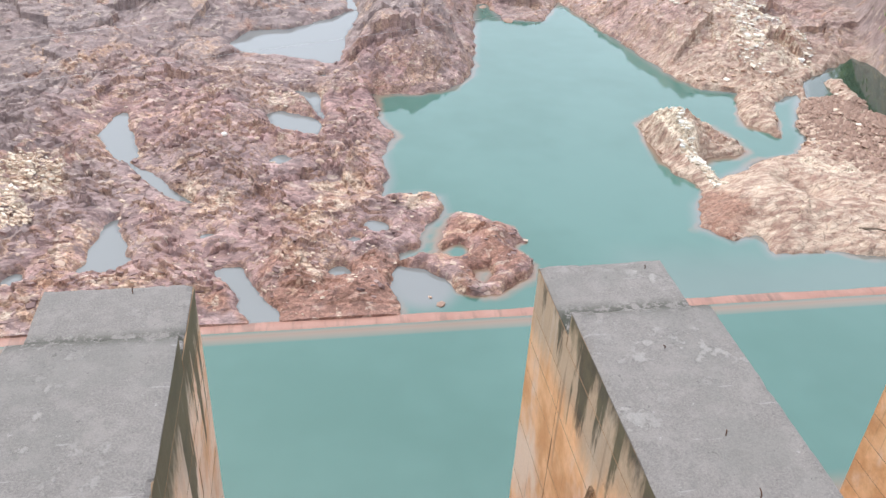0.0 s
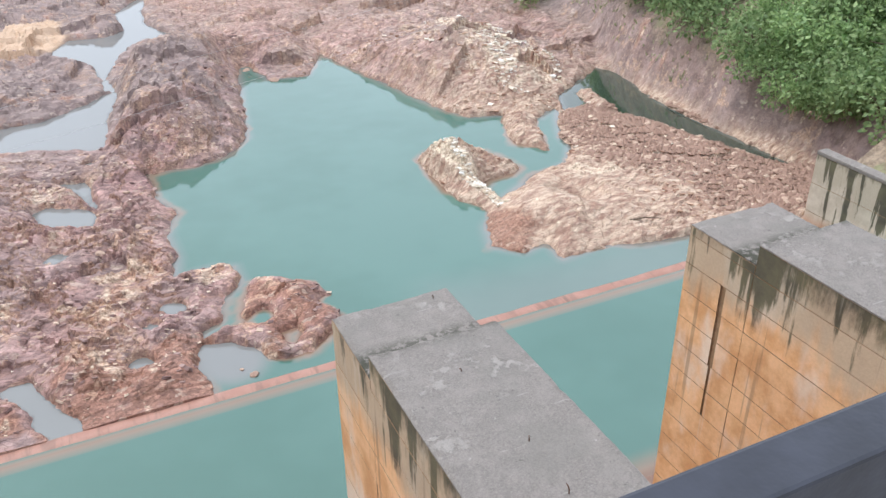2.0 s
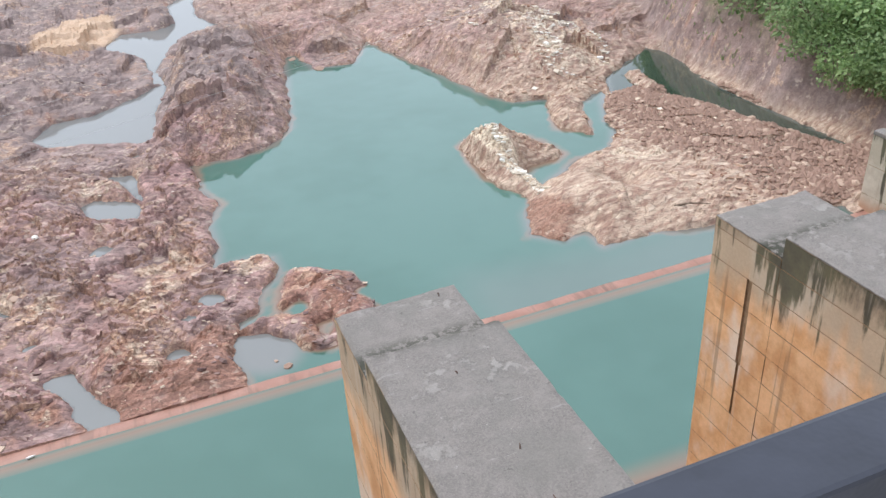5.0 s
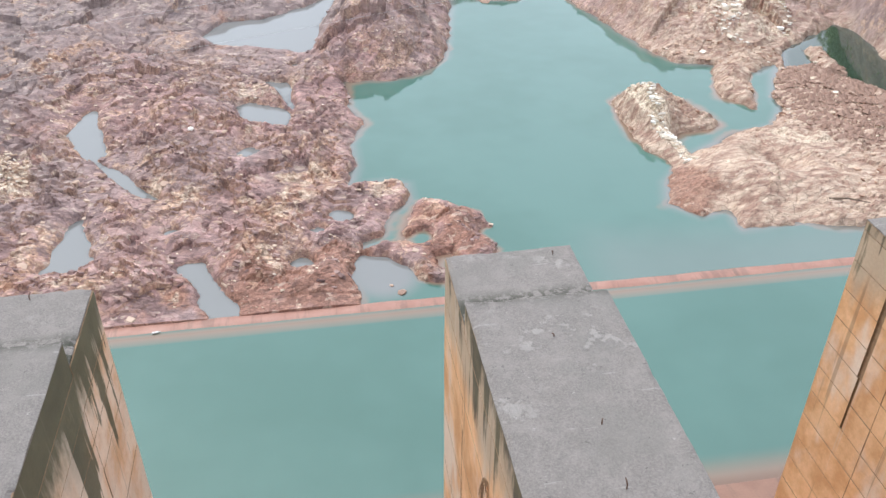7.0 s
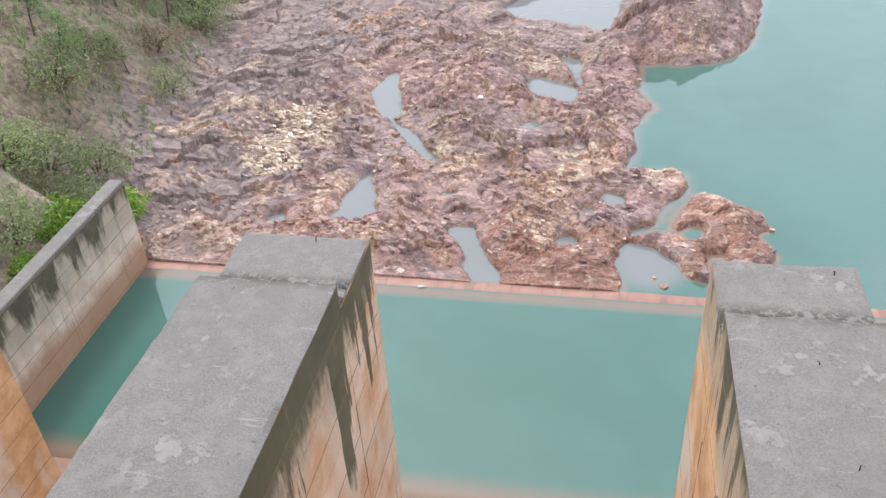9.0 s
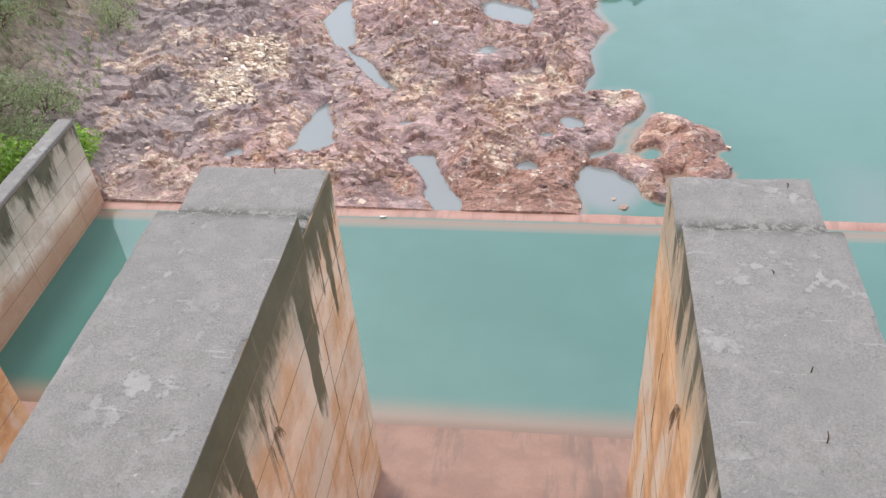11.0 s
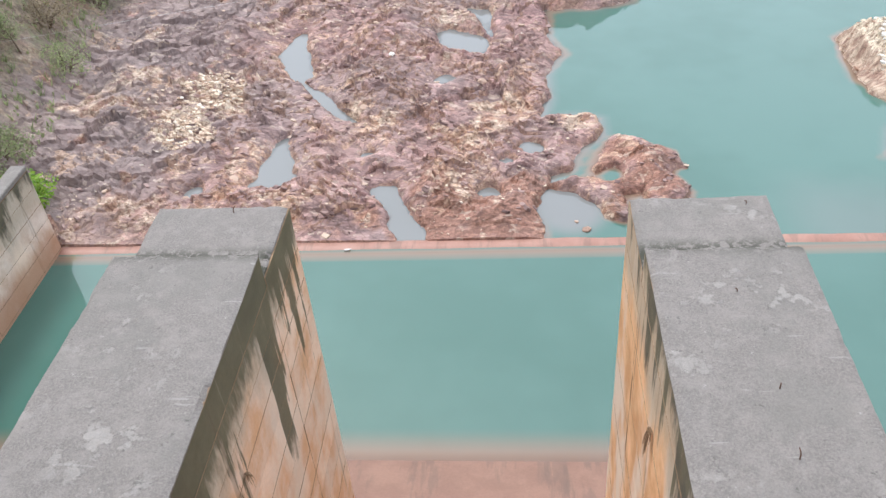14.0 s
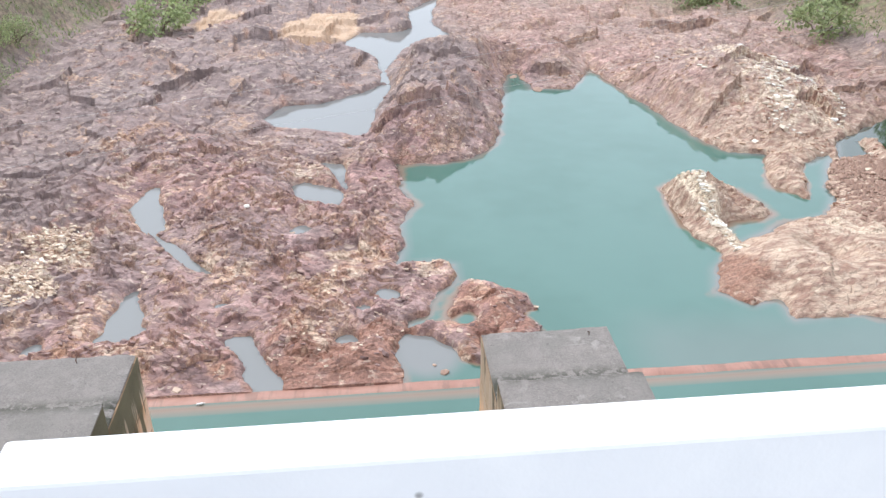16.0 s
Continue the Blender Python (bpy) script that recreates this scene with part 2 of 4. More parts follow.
def wet_red_concrete(name, lo, hi):
    k = Mat(name, 0.55)
    mid, fine = k.noise(1.2, 6, shift=5), k.noise(14, 6)
    run = k.noise(1.0, 5, stretch=(2.2, 0.25, 1), shift=9)
    c = k.mix(k.span(mid, 0.35, 0.65), lo, hi)
    c = k.mix(k.math("MULTIPLY", k.span(run, 0.55, 0.66), 0.5), c, (0.16, 0.10, 0.075))
    drip = k.noise(0.5, 5, stretch=(2.8, 0.5, 1), rough=0.6, shift=47)
    c = k.mix(k.math("MULTIPLY", k.span(drip, 0.52, 0.6), 0.4), c, (0.12, 0.082, 0.065))
    c = k.mix(1.0, c, k.mix(fine, (0.85, 0.85, 0.85), (1.15, 1.15, 1.15)), "MULTIPLY")
    return k.done(c, fine, 0.3, 0.01)


def water_material():
    k = Mat("silty_green_water", 0.05)
    k.b.inputs["IOR"].default_value = 1.7
    swirl = k.noise(0.09, 4, shift=3)
    silty = k.mix(k.span(swirl, 0.35, 0.65), (0.052, 0.138, 0.112), (0.070, 0.164, 0.138))
    depth, silt = k.attr("depth").outputs["Fac"], k.attr("silt").outputs["Fac"]
    # Reflections in the base colour: pale sky on pools, dark bank on the channel
    c = k.mix(silt, k.mix(k.attr("bank_reflection").outputs["Fac"], (0.185, 0.192, 0.188), (0.040, 0.062, 0.046)), silty)
    c = k.mix(k.math("MULTIPLY", silt, k.span(depth, 0.0, 0.36, 0.7, 0.0)), c, (0.34, 0.165, 0.11))
    ripple = k.noise(2.6, 3, stretch=(1, 0.7, 1))
    k.done(c, ripple, 0.02, 0.02)
    clear = k.n.new("ShaderNodeBsdfTransparent")
    clear.inputs[0].default_value = (0.86, 0.93, 0.90, 1)
    mix = k.n.new("ShaderNodeMixShader")
    k.l.new(k.span(depth, 0.0, 0.12, 0.72, 1.0), mix.inputs[0])
    k.l.new(clear.outputs[0], mix.inputs[1])
    k.l.new(k.b.outputs[0], mix.inputs[2])
    k.l.new(mix.outputs[0], k.n["Material Output"].inputs[0])
    return k.m


def leaf_material(name, lo, hi):
    k = Mat(name, 0.55)
    c = k.mix(k.island(), lo, hi)
    t = k.n.new("ShaderNodeHueSaturation")
    k.l.new(k.span(k.random(), 0, 1, 0.8, 1.2), t.inputs["Value"])
    k.l.new(c, t.inputs["Color"])
    k.done(t.outputs[0])
    through_light = k.n.new("ShaderNodeBsdfTranslucent")
    k.l.new(t.outputs[0], through_light.inputs[0])
    mix = k.n.new("ShaderNodeMixShader")
    mix.inputs[0].default_value = 0.45
    k.l.new(k.b.outputs[0], mix.inputs[1])
    k.l.new(through_light.outputs[0], mix.inputs[2])
    k.l.new(mix.outputs[0], k.n["Material Output"].inputs[0])
    return k.m


def plain(name, lo, hi, rough=0.6, scale=6.0, metal=0.0):
    k = Mat(name, rough)
    k.b.inputs["Metallic"].default_value = metal
    a, b = k.noise(scale, 6), k.noise(scale * 9, 4, shift=7)
    return k.done(k.mix(k.span(k.math("MULTIPLY", k.math("ADD", a, b), 0.5), 0.35, 0.65), lo, hi), b, 0.25, 0.004)


def fragment_material(name, dark, light, pale):
    k = Mat(name, 0.8)
    fine = k.noise(9, 6, rough=0.7)
    i = k.island()
    c = k.mix(k.span(i, 0.0, 0.85), dark, light)
    c = k.mix(k.span(i, 0.88, 0.93), c, pale)
    c = k.mix(1.0, c, k.mix(fine, (0.7, 0.7, 0.7), (1.3, 1.3, 1.3)), "MULTIPLY")
    return k.done(c, fine, 0.5, 0.02)


ROCK = rock_material("river_rock", True)
BROKEN = fragment_material("purple_fragments", (0.18, 0.112, 0.105), (0.35, 0.24, 0.217), (0.55, 0.42, 0.33))
BROKEN_TAN = fragment_material("tan_fragments", (0.28, 0.15, 0.10), (0.55, 0.38, 0.28), (0.75, 0.66, 0.56))
BROKEN_PALE = fragment_material("cream_fragments", (0.42, 0.275, 0.195), (0.75, 0.63, 0.50), (0.84, 0.77, 0.67))
QUARTZ = fragment_material("white_quartz", (0.60, 0.50, 0.38), (0.84, 0.80, 0.73), (0.88, 0.87, 0.84))
STONE = rock_material("loose_stone", False)
TOP = concrete_top()
SIDE = concrete_side("stained_pier_concrete", (0.61, 0.325, 0.15), (0.80, 0.50, 0.28), 10.8, 1.9, tide=0.9)
MOSSY = concrete_side("mossy_pier_concrete", (0.70, 0.42, 0.24), (0.82, 0.63, 0.49), 10.8, 4.4, black=(0.062, 0.062, 0.030), tide=0.9, least=0.28, broad=1.25)
WALL = concrete_side("stained_wall_concrete", (0.60, 0.46, 0.36), (0.76, 0.66, 0.58), 3.9, 1.5, tide=1.3, least=0.3, broad=0.8)
WALL_STREAKED = concrete_side("streaked_wall_concrete", (0.48, 0.41, 0.33), (0.62, 0.55, 0.46), 3.9, 3.6, tide=0.6, least=0.05, broad=1.1)
JOINT = plain("dirty_joint", (0.22, 0.145, 0.085), (0.36, 0.235, 0.14), 0.95)
RED = wet_red_concrete("silt_stained_concrete", (0.235, 0.128, 0.092), (0.285, 0.16, 0.115))
PINK = wet_red_concrete("washed_red_concrete", (0.33, 0.170, 0.130), (0.385, 0.212, 0.165))
WATER = water_material()
LEAF = leaf_material("green_leaf", (0.15, 0.25, 0.10), (0.36, 0.48, 0.22))
LEAF_DRY = leaf_material("dull_leaf", (0.21, 0.25, 0.12), (0.42, 0.48, 0.25))
LEAF_BROWN = leaf_material("withered_leaf", (0.26, 0.20, 0.13), (0.46, 0.38, 0.25))
LEAF_BRIGHT = leaf_material("young_leaf", (0.12, 0.25, 0.03), (0.33, 0.48, 0.08))
BARK = plain("bark", (0.10, 0.07, 0.05), (0.2, 0.15, 0.11), 0.9)
def speckled_paint():
    k = Mat("white_paint", 0.45)
    a, b = k.noise(3.0, 6), k.noise(40, 4, shift=7)
    c = k.mix(k.span(a, 0.35, 0.65), (0.76, 0.77, 0.79), (0.86, 0.86, 0.86))
    spot = k.math("MULTIPLY", k.span(k.cells(26.0), 0.06, 0.10, 1.0, 0.0), k.span(k.noise(9, 3, shift=5), 0.44, 0.5))
    return k.done(k.mix(k.math("MULTIPLY", spot, 0.8), c, (0.12, 0.11, 0.10)), b, 0.25, 0.003)


WHITE = speckled_paint()
NAVY = plain("black_paint", (0.012, 0.014, 0.022), (0.03, 0.034, 0.05), 0.3, 3.0)
RUST = plain("rusty_steel", (0.06, 0.03, 0.02), (0.16, 0.07, 0.035), 0.8, 20.0, 0.3)
STRAW = plain("withered_stalk", (0.20, 0.13, 0.08), (0.38, 0.27, 0.17), 0.9, 20.0)
DECK = plain("bridge_concrete", (0.28, 0.27, 0.26), (0.4, 0.39, 0.37), 0.9)
CABLE = plain("aluminium_cable", (0.4, 0.4, 0.4), (0.55, 0.55, 0.55), 0.5, 4.0, 0.6)
PLASTIC = plain("white_plastic", (0.75, 0.75, 0.73), (0.85, 0.85, 0.84), 0.4)


# ---------------------------------------------------------------- mesh helpers
def mesh_object(name, verts, faces, material, parent=None, label="", smooth=False):
    me = bpy.data.meshes.new(name)
    me.from_pydata(verts, [], faces)
    me.materials.append(material)
    if smooth:
        me.polygons.foreach_set("use_smooth", [True] * len(me.polygons))
    me.update()
    ob = new(name, me)
    ob.parent = parent
    if label:
        tagged(ob, label)
    return ob


def part(name, bm, material, parent=None, label="", smooth=False):
    me = bpy.data.meshes.new(name)
    bm.to_mesh(me)
    bm.free()
    me.materials.append(material)
    if smooth:
        me.polygons.foreach_set("use_smooth", [True] * len(me.polygons))
    ob = new(name, me)
    ob.parent = parent
    if label:
        tagged(ob, label)
    return ob


def block(x0, x1, y0, y1, z0, z1, bevel=0.02, segments=1):
    bm = bmesh.new()
    bmesh.ops.create_cube(bm, size=1)
    for v in bm.verts:
        v.co = Vector(((x0 + x1) / 2 + v.co.x * (x1 - x0), (y0 + y1) / 2 + v.co.y * (y1 - y0), (z0 + z1) / 2 + v.co.z * (z1 - z0)))
    if bevel:
        bmesh.ops.bevel(bm, geom=bm.edges[:], offset=bevel, segments=segments, affect="EDGES", profile=0.6)
    return bm


def tube(bm, points, radii, sides=6):
    """A tapered tube along points."""
    rings = []
    for i, p in enumerate(points):
        p = Vector(p)
        d = (Vector(points[min(i + 1, len(points) - 1)]) - Vector(points[max(i - 1, 0)])).normalized()
        q = d.to_track_quat("Z", "Y").to_matrix()
        rings.append([bm.verts.new(p + q @ Vector((math.cos(a) * radii[i], math.sin(a) * radii[i], 0))) for a in (2 * math.pi * k / sides for k in range(sides))])
    for a, b in zip(rings, rings[1:]):
        for k in range(sides):
            bm.faces.new((a[k], a[(k + 1) % sides], b[(k + 1) % sides], b[k]))
    bm.faces.new(rings[0][::-1]), bm.faces.new(rings[-1])


# ---------------------------------------------------------------- the river bed as a height field
def lattice(ix, iy, seed):
    h = (ix.astype(np.int64) * 374761393 + iy.astype(np.int64) * 668265263 + seed * 1442695041) & 0xFFFFFFFF
    h = ((h ^ (h >> 13)) * 1274126177) & 0xFFFFFFFF
    h = ((h ^ (h >> 16)) * 2246822519) & 0xFFFFFFFF
    return ((h ^ (h >> 15)) & 0xFFFFFF) / 16777216.0


def value_noise(x, y, seed):
    ix, iy = np.floor(x), np.floor(y)
    fx, fy = x - ix, y - iy
    u, v = fx * fx * (3 - 2 * fx), fy * fy * (3 - 2 * fy)
    a, b = lattice(ix, iy, seed), lattice(ix + 1, iy, seed)
    c, d = lattice(ix, iy + 1, seed), lattice(ix + 1, iy + 1, seed)
    return (a + (b - a) * u) * (1 - v) + (c + (d - c) * u) * v - 0.5


def fbm(x, y, seed, octaves=4):
    total, gain = 0, 1.0
    for o in range(octaves):
        total = total + gain * value_noise(x * 2 ** o + 17.3 * o, y * 2 ** o - 9.1 * o, seed + o)
        gain *= 0.5
    return total


def slabs(x, y, size, seed, turn=0.5, stretch=1.8):
    """Tilted flat facets, as of bedded rock that breaks along planes: the height over its mean and each facet's own number."""
    c, s = math.cos(turn), math.sin(turn)
    u, v = (c * x + s * y) / (size * stretch), (-s * x + c * y) / size
    iu, iv = np.floor(u), np.floor(v)
    best, height, own = np.full(x.shape, 9e9), np.zeros(x.shape), np.zeros(x.shape)
    for du in (-1, 0, 1):
        for dv in (-1, 0, 1):
            cu, cv = iu + du, iv + dv
            pu, pv = u - cu - lattice(cu, cv, seed), v - cv - lattice(cu, cv, seed + 1)
            d = pu * pu + pv * pv
            r = lattice(cu, cv, seed + 2)
            near = d < best
            best = np.where(near, d, best)
            h = (r - 0.5) * 0.75 + pu * (lattice(cu, cv, seed + 3) - 0.5) * 0.55 + pv * (lattice(cu, cv, seed + 4) - 0.2) * 0.55
            height, own = np.where(near, h, height), np.where(near, r, own)
    return height * size, own


def inside(x, y, outline):
    """The signed distance to an outline: below zero within."""
    pts = [tuple(map(float, p.split(","))) for p in outline.split()]
    best, odd = np.full(x.shape, 9e9), np.zeros(x.shape, bool)
    for (ax, ay), (bx, by) in zip(pts, pts[1:] + pts[:1]):
        dx, dy = bx - ax, by - ay
        k = np.clip(((x - ax) * dx + (y - ay) * dy) / (dx * dx + dy * dy + 1e-9), 0, 1)
        best = np.minimum(best, (x - ax - k * dx) ** 2 + (y - ay - k * dy) ** 2)
        odd ^= ((ay > y) != (by > y)) & (x < dx * (y - ay) / (dy if dy else 1e-9) + ax)
    return np.where(odd, -1, 1) * np.sqrt(best)


def blob(x, y, cx, cy, rx, ry, turn=0.0):
    c, s = math.cos(turn), math.sin(turn)
    u, v = (c * (x - cx) + s * (y - cy)) / rx, (-s * (x - cx) + c * (y - cy)) / ry
    return np.clip(1.3 - np.sqrt(u * u + v * v), 0, 1)


def ease(a, b, v):
    k = np.clip((v - a) / (b - a), 0, 1)
    return k * k * (3 - 2 * k)


# the large pool, then the smaller waters, in plan
POOL = "1,22 1.1,27.3 1.5,28.1 1.6,28.7 2.4,29.2 2.7,30.4 3.9,31.8 3.9,33.3 3.1,33.7 1.4,33.6 1.7,35.3 1.7,37.7 2.4,40 1.8,42.7 1.7,45.9 4.5,45.6 6.6,46.4 8.3,48.6 9.1,52.7 11.2,62.9 12.1,63.3 12.5,59.2 15.4,58.8 18,63.7 18.8,60.1 19.7,55.2 20.4,51.5 21,48.1 22.2,45.5 24.1,44.8 26.2,43.3 28.2,44.6 27.1,42.9 25.6,39.9 25.3,38.5 23.9,36.5 20.7,35.5 18.2,34 16,31.6 15.3,29.7 16.4,28.5 17.8,28.9 17.7,27.2 19.1,27.4 20.4,27.5 21.9,26.8 23.8,26.7 27,26.2 29.6,25.4 29.8,22"
WATERS = [
    POOL,
    "28.1,43.4 29.6,46.4 32.9,48.8 35.5,50.8 36.2,48.7 34.8,42.1 34.8,36.5 35,32 35.1,30 34.4,30.1 33.3,33.8 32.3,38.2 30.9,41 29.8,43.5",
    "-6.9,54.5 -5.6,57.3 -3.4,57.4 -1.6,58.5 1.5,61.3 2.0,61.3 1.9,59.3 0.7,54.8 0.4,52 0,50.4 -1.7,51 -4,51.9 -6,53",
    "-2.4,71.2 -1.2,75.3 0,77.3 3.1,77.2 4.5,80.5 4.7,85.3 6.8,89.4 8.4,91.6 7.3,85 6.8,80.9 7.1,78.6 9,74.4 8.6,73.1 7.5,73.7 5.9,74.3 4.7,72.9 2.9,68.8 1.8,65.1 1.9,61.6 1.4,61.8 1.3,65.9 1.1,68.3 -0.5,70",
    "-4.2,43 -3.5,43.9 -1.8,42.7 -1.2,41.5 -1.5,40.1 -2.7,40.6 -3.8,41.4",
    "-3.1,46.6 -1.4,46.2 -1.1,42.2 -1.5,43.1 -1.9,44.9",
    "-12.7,41 -12.3,42.3 -12,44 -11.6,43.8 -11.3,41.9 -10.6,40 -10.4,38.1 -10.9,37.8 -11.8,39.2",
    "-10.9,38 -9.7,36.9 -8.4,35.2 -7.1,33.4 -7.3,33.1 -8.5,33.9 -9.7,35.7",
    "-11.2,28.4 -11,30.5 -10.8,32.3 -10.2,32.5 -9.6,30.3 -9.4,28.6 -9.7,28",
    "-5.8,28 -5,28.2 -4.3,26.7 -3.4,25 -3.1,23.4 -4.4,23.4 -4.8,26.2",
]
ISLANDS = [
    "16.4,40.7 18.1,41.7 19.2,40.8 20.3,40.1 20.9,37 20.2,36.5 18.8,36.4 18,35.6 18.3,33.6 17.3,32.5 17,33.6 16.2,34.9 16.3,37.6",
    "24.3,45.3 25.9,43.6 24.9,40.7 23.8,38.8 22.7,40.3 22.9,42.2",
    "4.3,31.7 5.5,31.2 6.8,30.5 7.1,29.2 6.4,28.7 7.3,27.4 6.8,26.6 5.3,25.5 3.6,25.4 3.2,26.5 2.3,27.6 1.3,27.9 3,28.6 3.3,29.6 3.8,30.8",
    "30.8,46.5 32.1,46.1 31.4,41.7 30.1,43.1",
    "2.2,78.4 3.4,77.6 4.6,78.8 4.4,80.8 2.6,80.6",
]
HOLE = "4.4,27.2 5.2,27.6 5.4,26.8 4.7,26.1 4.3,26.4"
PUDDLES = ((-1.0, 27.5, 0.5), (-3.5, 37.6, 0.7), (0.9, 30.9, 0.5), (-0.3, 29.8, 0.4), (-0.9, 48.4, 0.6), (-6.3, 30.7, 0.3), (-13.5, 28.2, 0.4), (4.0, 28.6, 0.4), (21.5, 31.8, 0.4))
WEST_TOE, EAST_TOE = (25, 33, 42, 52, 62, 75, 95, 130), (20, 30.8, 36.5, 42.1, 51.2, 60, 75, 95, 130)
WEST_X, EAST_X = (-19.5, -20.5, -22.0, -24.5, -25.5, -24.0, -22.0, -30.0), (33.5, 35.9, 34.8, 34.8, 36.2, 40.0, 38.0, 36.0, 40.0)


def shore(x, y):
    """How far inland a place lies; below zero in the water."""
    wob = 0.34 * fbm(x * 0.55, y * 0.55, 40, 3) + 0.22 * fbm(x * 2.1, y * 2.1, 44, 3)
    s = np.full(x.shape, 99.0)
    for o in WATERS:
        s = np.minimum(s, inside(x, y, o))
    for o in ISLANDS:
        s = np.maximum(s, -inside(x, y, o))
    s = np.minimum(s, inside(x, y, HOLE))
    for px, py, r in PUDDLES:
        s = np.minimum(s, np.hypot(x - px, y - py) - r)
    return s + wob


def relief(x, y, fine=True):
    """Ground height, facet number, and distance inland."""
    s = shore(x, y)
    west = np.interp(y, WEST_TOE, WEST_X) - x + 1.6 * fbm(x * 0.2, y * 0.2, 60, 3)
    east = x - np.interp(y, EAST_TOE, EAST_X) + 1.0 * fbm(x * 0.25, y * 0.25, 64, 3)
    base = 0.30 * (1 - np.exp(-np.maximum(s, 0) / 0.35)) + 0.45 * (1 - np.exp(-np.maximum(s, 0) / 2.5))
    calm = (1 - 0.75 * ease(0, 4, west)) * (1 - 0.8 * ease(-0.5, 1.5, east)) * (1 - 0.72 * ease(0.2, 0.7, blob(x, y, 20.2, 31.2, 5.6, 5.5))) * (1 - 0.55 * ease(23, 26, x) * ease(47, 43, y))
    rough = ease(0.0, 1.6, s) * (0.45 + 0.55 * ease(24.5, 28.5, y)) * calm
    big, own_big = slabs(x, y, 2.6, 70, 0.55, 1.7)
    mid, own_mid = slabs(x + 0.9 * fbm(x * 0.7, y * 0.7, 3, 3), y + 0.9 * fbm(x * 0.7, y * 0.7, 7, 3), 0.9, 80, 0.9, 1.45)
    h = base + rough * ((0.30 + 0.25 * ease(40, 52, y)) * big + (0.52 - 0.34 * ease(42, 54, y)) * mid + 0.6 * fbm(x * 0.28, y * 0.28, 90, 3))
    own = 0.5 * own_mid + 0.5 * own_big
    if fine:
        patch = 0.16 + 0.94 * ease(-0.12, 0.18, fbm(x * 0.33, y * 0.33, 170, 3))
        small, own_small = slabs(x + 0.35 * fbm(x * 1.6, y * 1.6, 6, 2), y + 0.35 * fbm(x * 1.6, y * 1.6, 5, 2), 0.3, 100, 2.5, 1.7)
        h = h + ease(-0.2, 0.5, s) * (0.8 - 0.68 * ease(40, 52, y)) * calm * patch * small + rough * 0.07 * fbm(x * 5, y * 5, 110, 3)
        own = own_small * 0.6 + own * 0.4
        # bedding ledges: broad treads with abrupt risers, and undercut shores
        u, v = 0.83 * x + 0.56 * y, -0.56 * x + 0.83 * y
        tread = 4.4 * fbm(u * 0.17 + 0.25 * fbm(x * 0.9, y * 0.9, 250, 3), v * 0.34 + 0.25 * fbm(x * 0.9, y * 0.9, 254, 3), 258, 4) + 40
        riser = np.floor(tread) + ease(0.86, 1.0, tread - np.floor(tread)) - tread
        h = h + rough * (0.26 - 0.08 * ease(40, 54, y)) * riser
        h = h + calm * 0.15 * ease(0.0, 0.14, s) * ease(-0.12, 0.12, fbm(x * 0.3, y * 0.3, 262, 3)) * (y > 25.2)
    # the tall outcrop in the pool, the ridge on the pale islet and the far outcrops
    crag = np.clip(2.6 * blob(x, y, 5.8, 55.6, 5.4, 10.6, -0.12), 0, 1)
    h = h + crag * ease(-0.1, 2.6, s) * (1.7 + 0.9 * fbm(x * 0.35, y * 0.35, 120, 4) + 0.5 * slabs(x, y, 1.7, 124, 1.2, 1.4)[0])
    h = h + 0.9 * blob(x, y, 17.5, 37.6, 1.3, 3.4, 0.15) * ease(0, 0.7, s)
    h = h + 0.7 * blob(x, y, 20.2, 31, 3.6, 3.0, 0.3) * ease(0, 1.5, s)
    h = h + 2.0 * blob(x, y, 26, 55, 5.5, 8) * ease(0, 2, s) + 0.9 * blob(x, y, -6, 61, 6.5, 3.8) * ease(0, 2, s) + 0.8 * blob(x, y, 3.4, 79.6, 1.6, 1.6)
    h = h + 1.2 * blob(x, y, 14, 66, 3.4, 4) * ease(0, 1.5, s)
    h = np.where(s > 0.35, np.maximum(h, 0.05 + 0.03 * own), h)
    h = np.where(s < 0, np.maximum(-(0.5 + 1.6 * ease(-0.25, 0.2, fbm(x * 0.3, y * 0.3, 150, 2))) * np.abs(s), -2.0), h)
    # valley sides
    h = h + np.clip(west, 0, 60) * 0.78 * ease(0, 6, west)
    h = h + (2.9 * ease(0, 2.2, east) + np.clip(east - 1.4, 0, 60) * 0.62) * ease(70, 50, y) + np.clip(east, 0, 60) * 0.35 * ease(50, 70, y)
    h = h + ease(100, 400, y) * 12
    h = np.where((y > 24.4) & (x > -18) & (x < 30.2) & (s > 0), 0.06 + (h - 0.06) * (0.12 + 0.88 * ease(24.4, 26.6, y + 0.8 * fbm(x * 0.5, y, 160, 2))), h)
    # the stilling basin between the training walls
    basin = (x > -18.0) & (x < 30.25) & (y < 24.45)
    h = np.where(basin, np.where(y < 23.9, np.maximum(-2.2, (y - 24.0) * 0.4 - np.clip(23.4 - y, 0, 9) * 0.9), -0.25), h)
    behind_w, behind_e = (x <= -18.0) & (y < 25), (x >= 30.25) & (y < 24.6)
    h = np.where(behind_w, np.maximum(h * ease(14, 25, y), 1.7 + np.clip(-19.5 - x, 0, 60) * 0.78) * ease(26, 24, y) + h * ease(24, 26, y), h)
    h = np.where(behind_e, 2.4 + np.clip(x - 31.5, 0, 60) * 0.6, h)
    return h, own, s, west, east


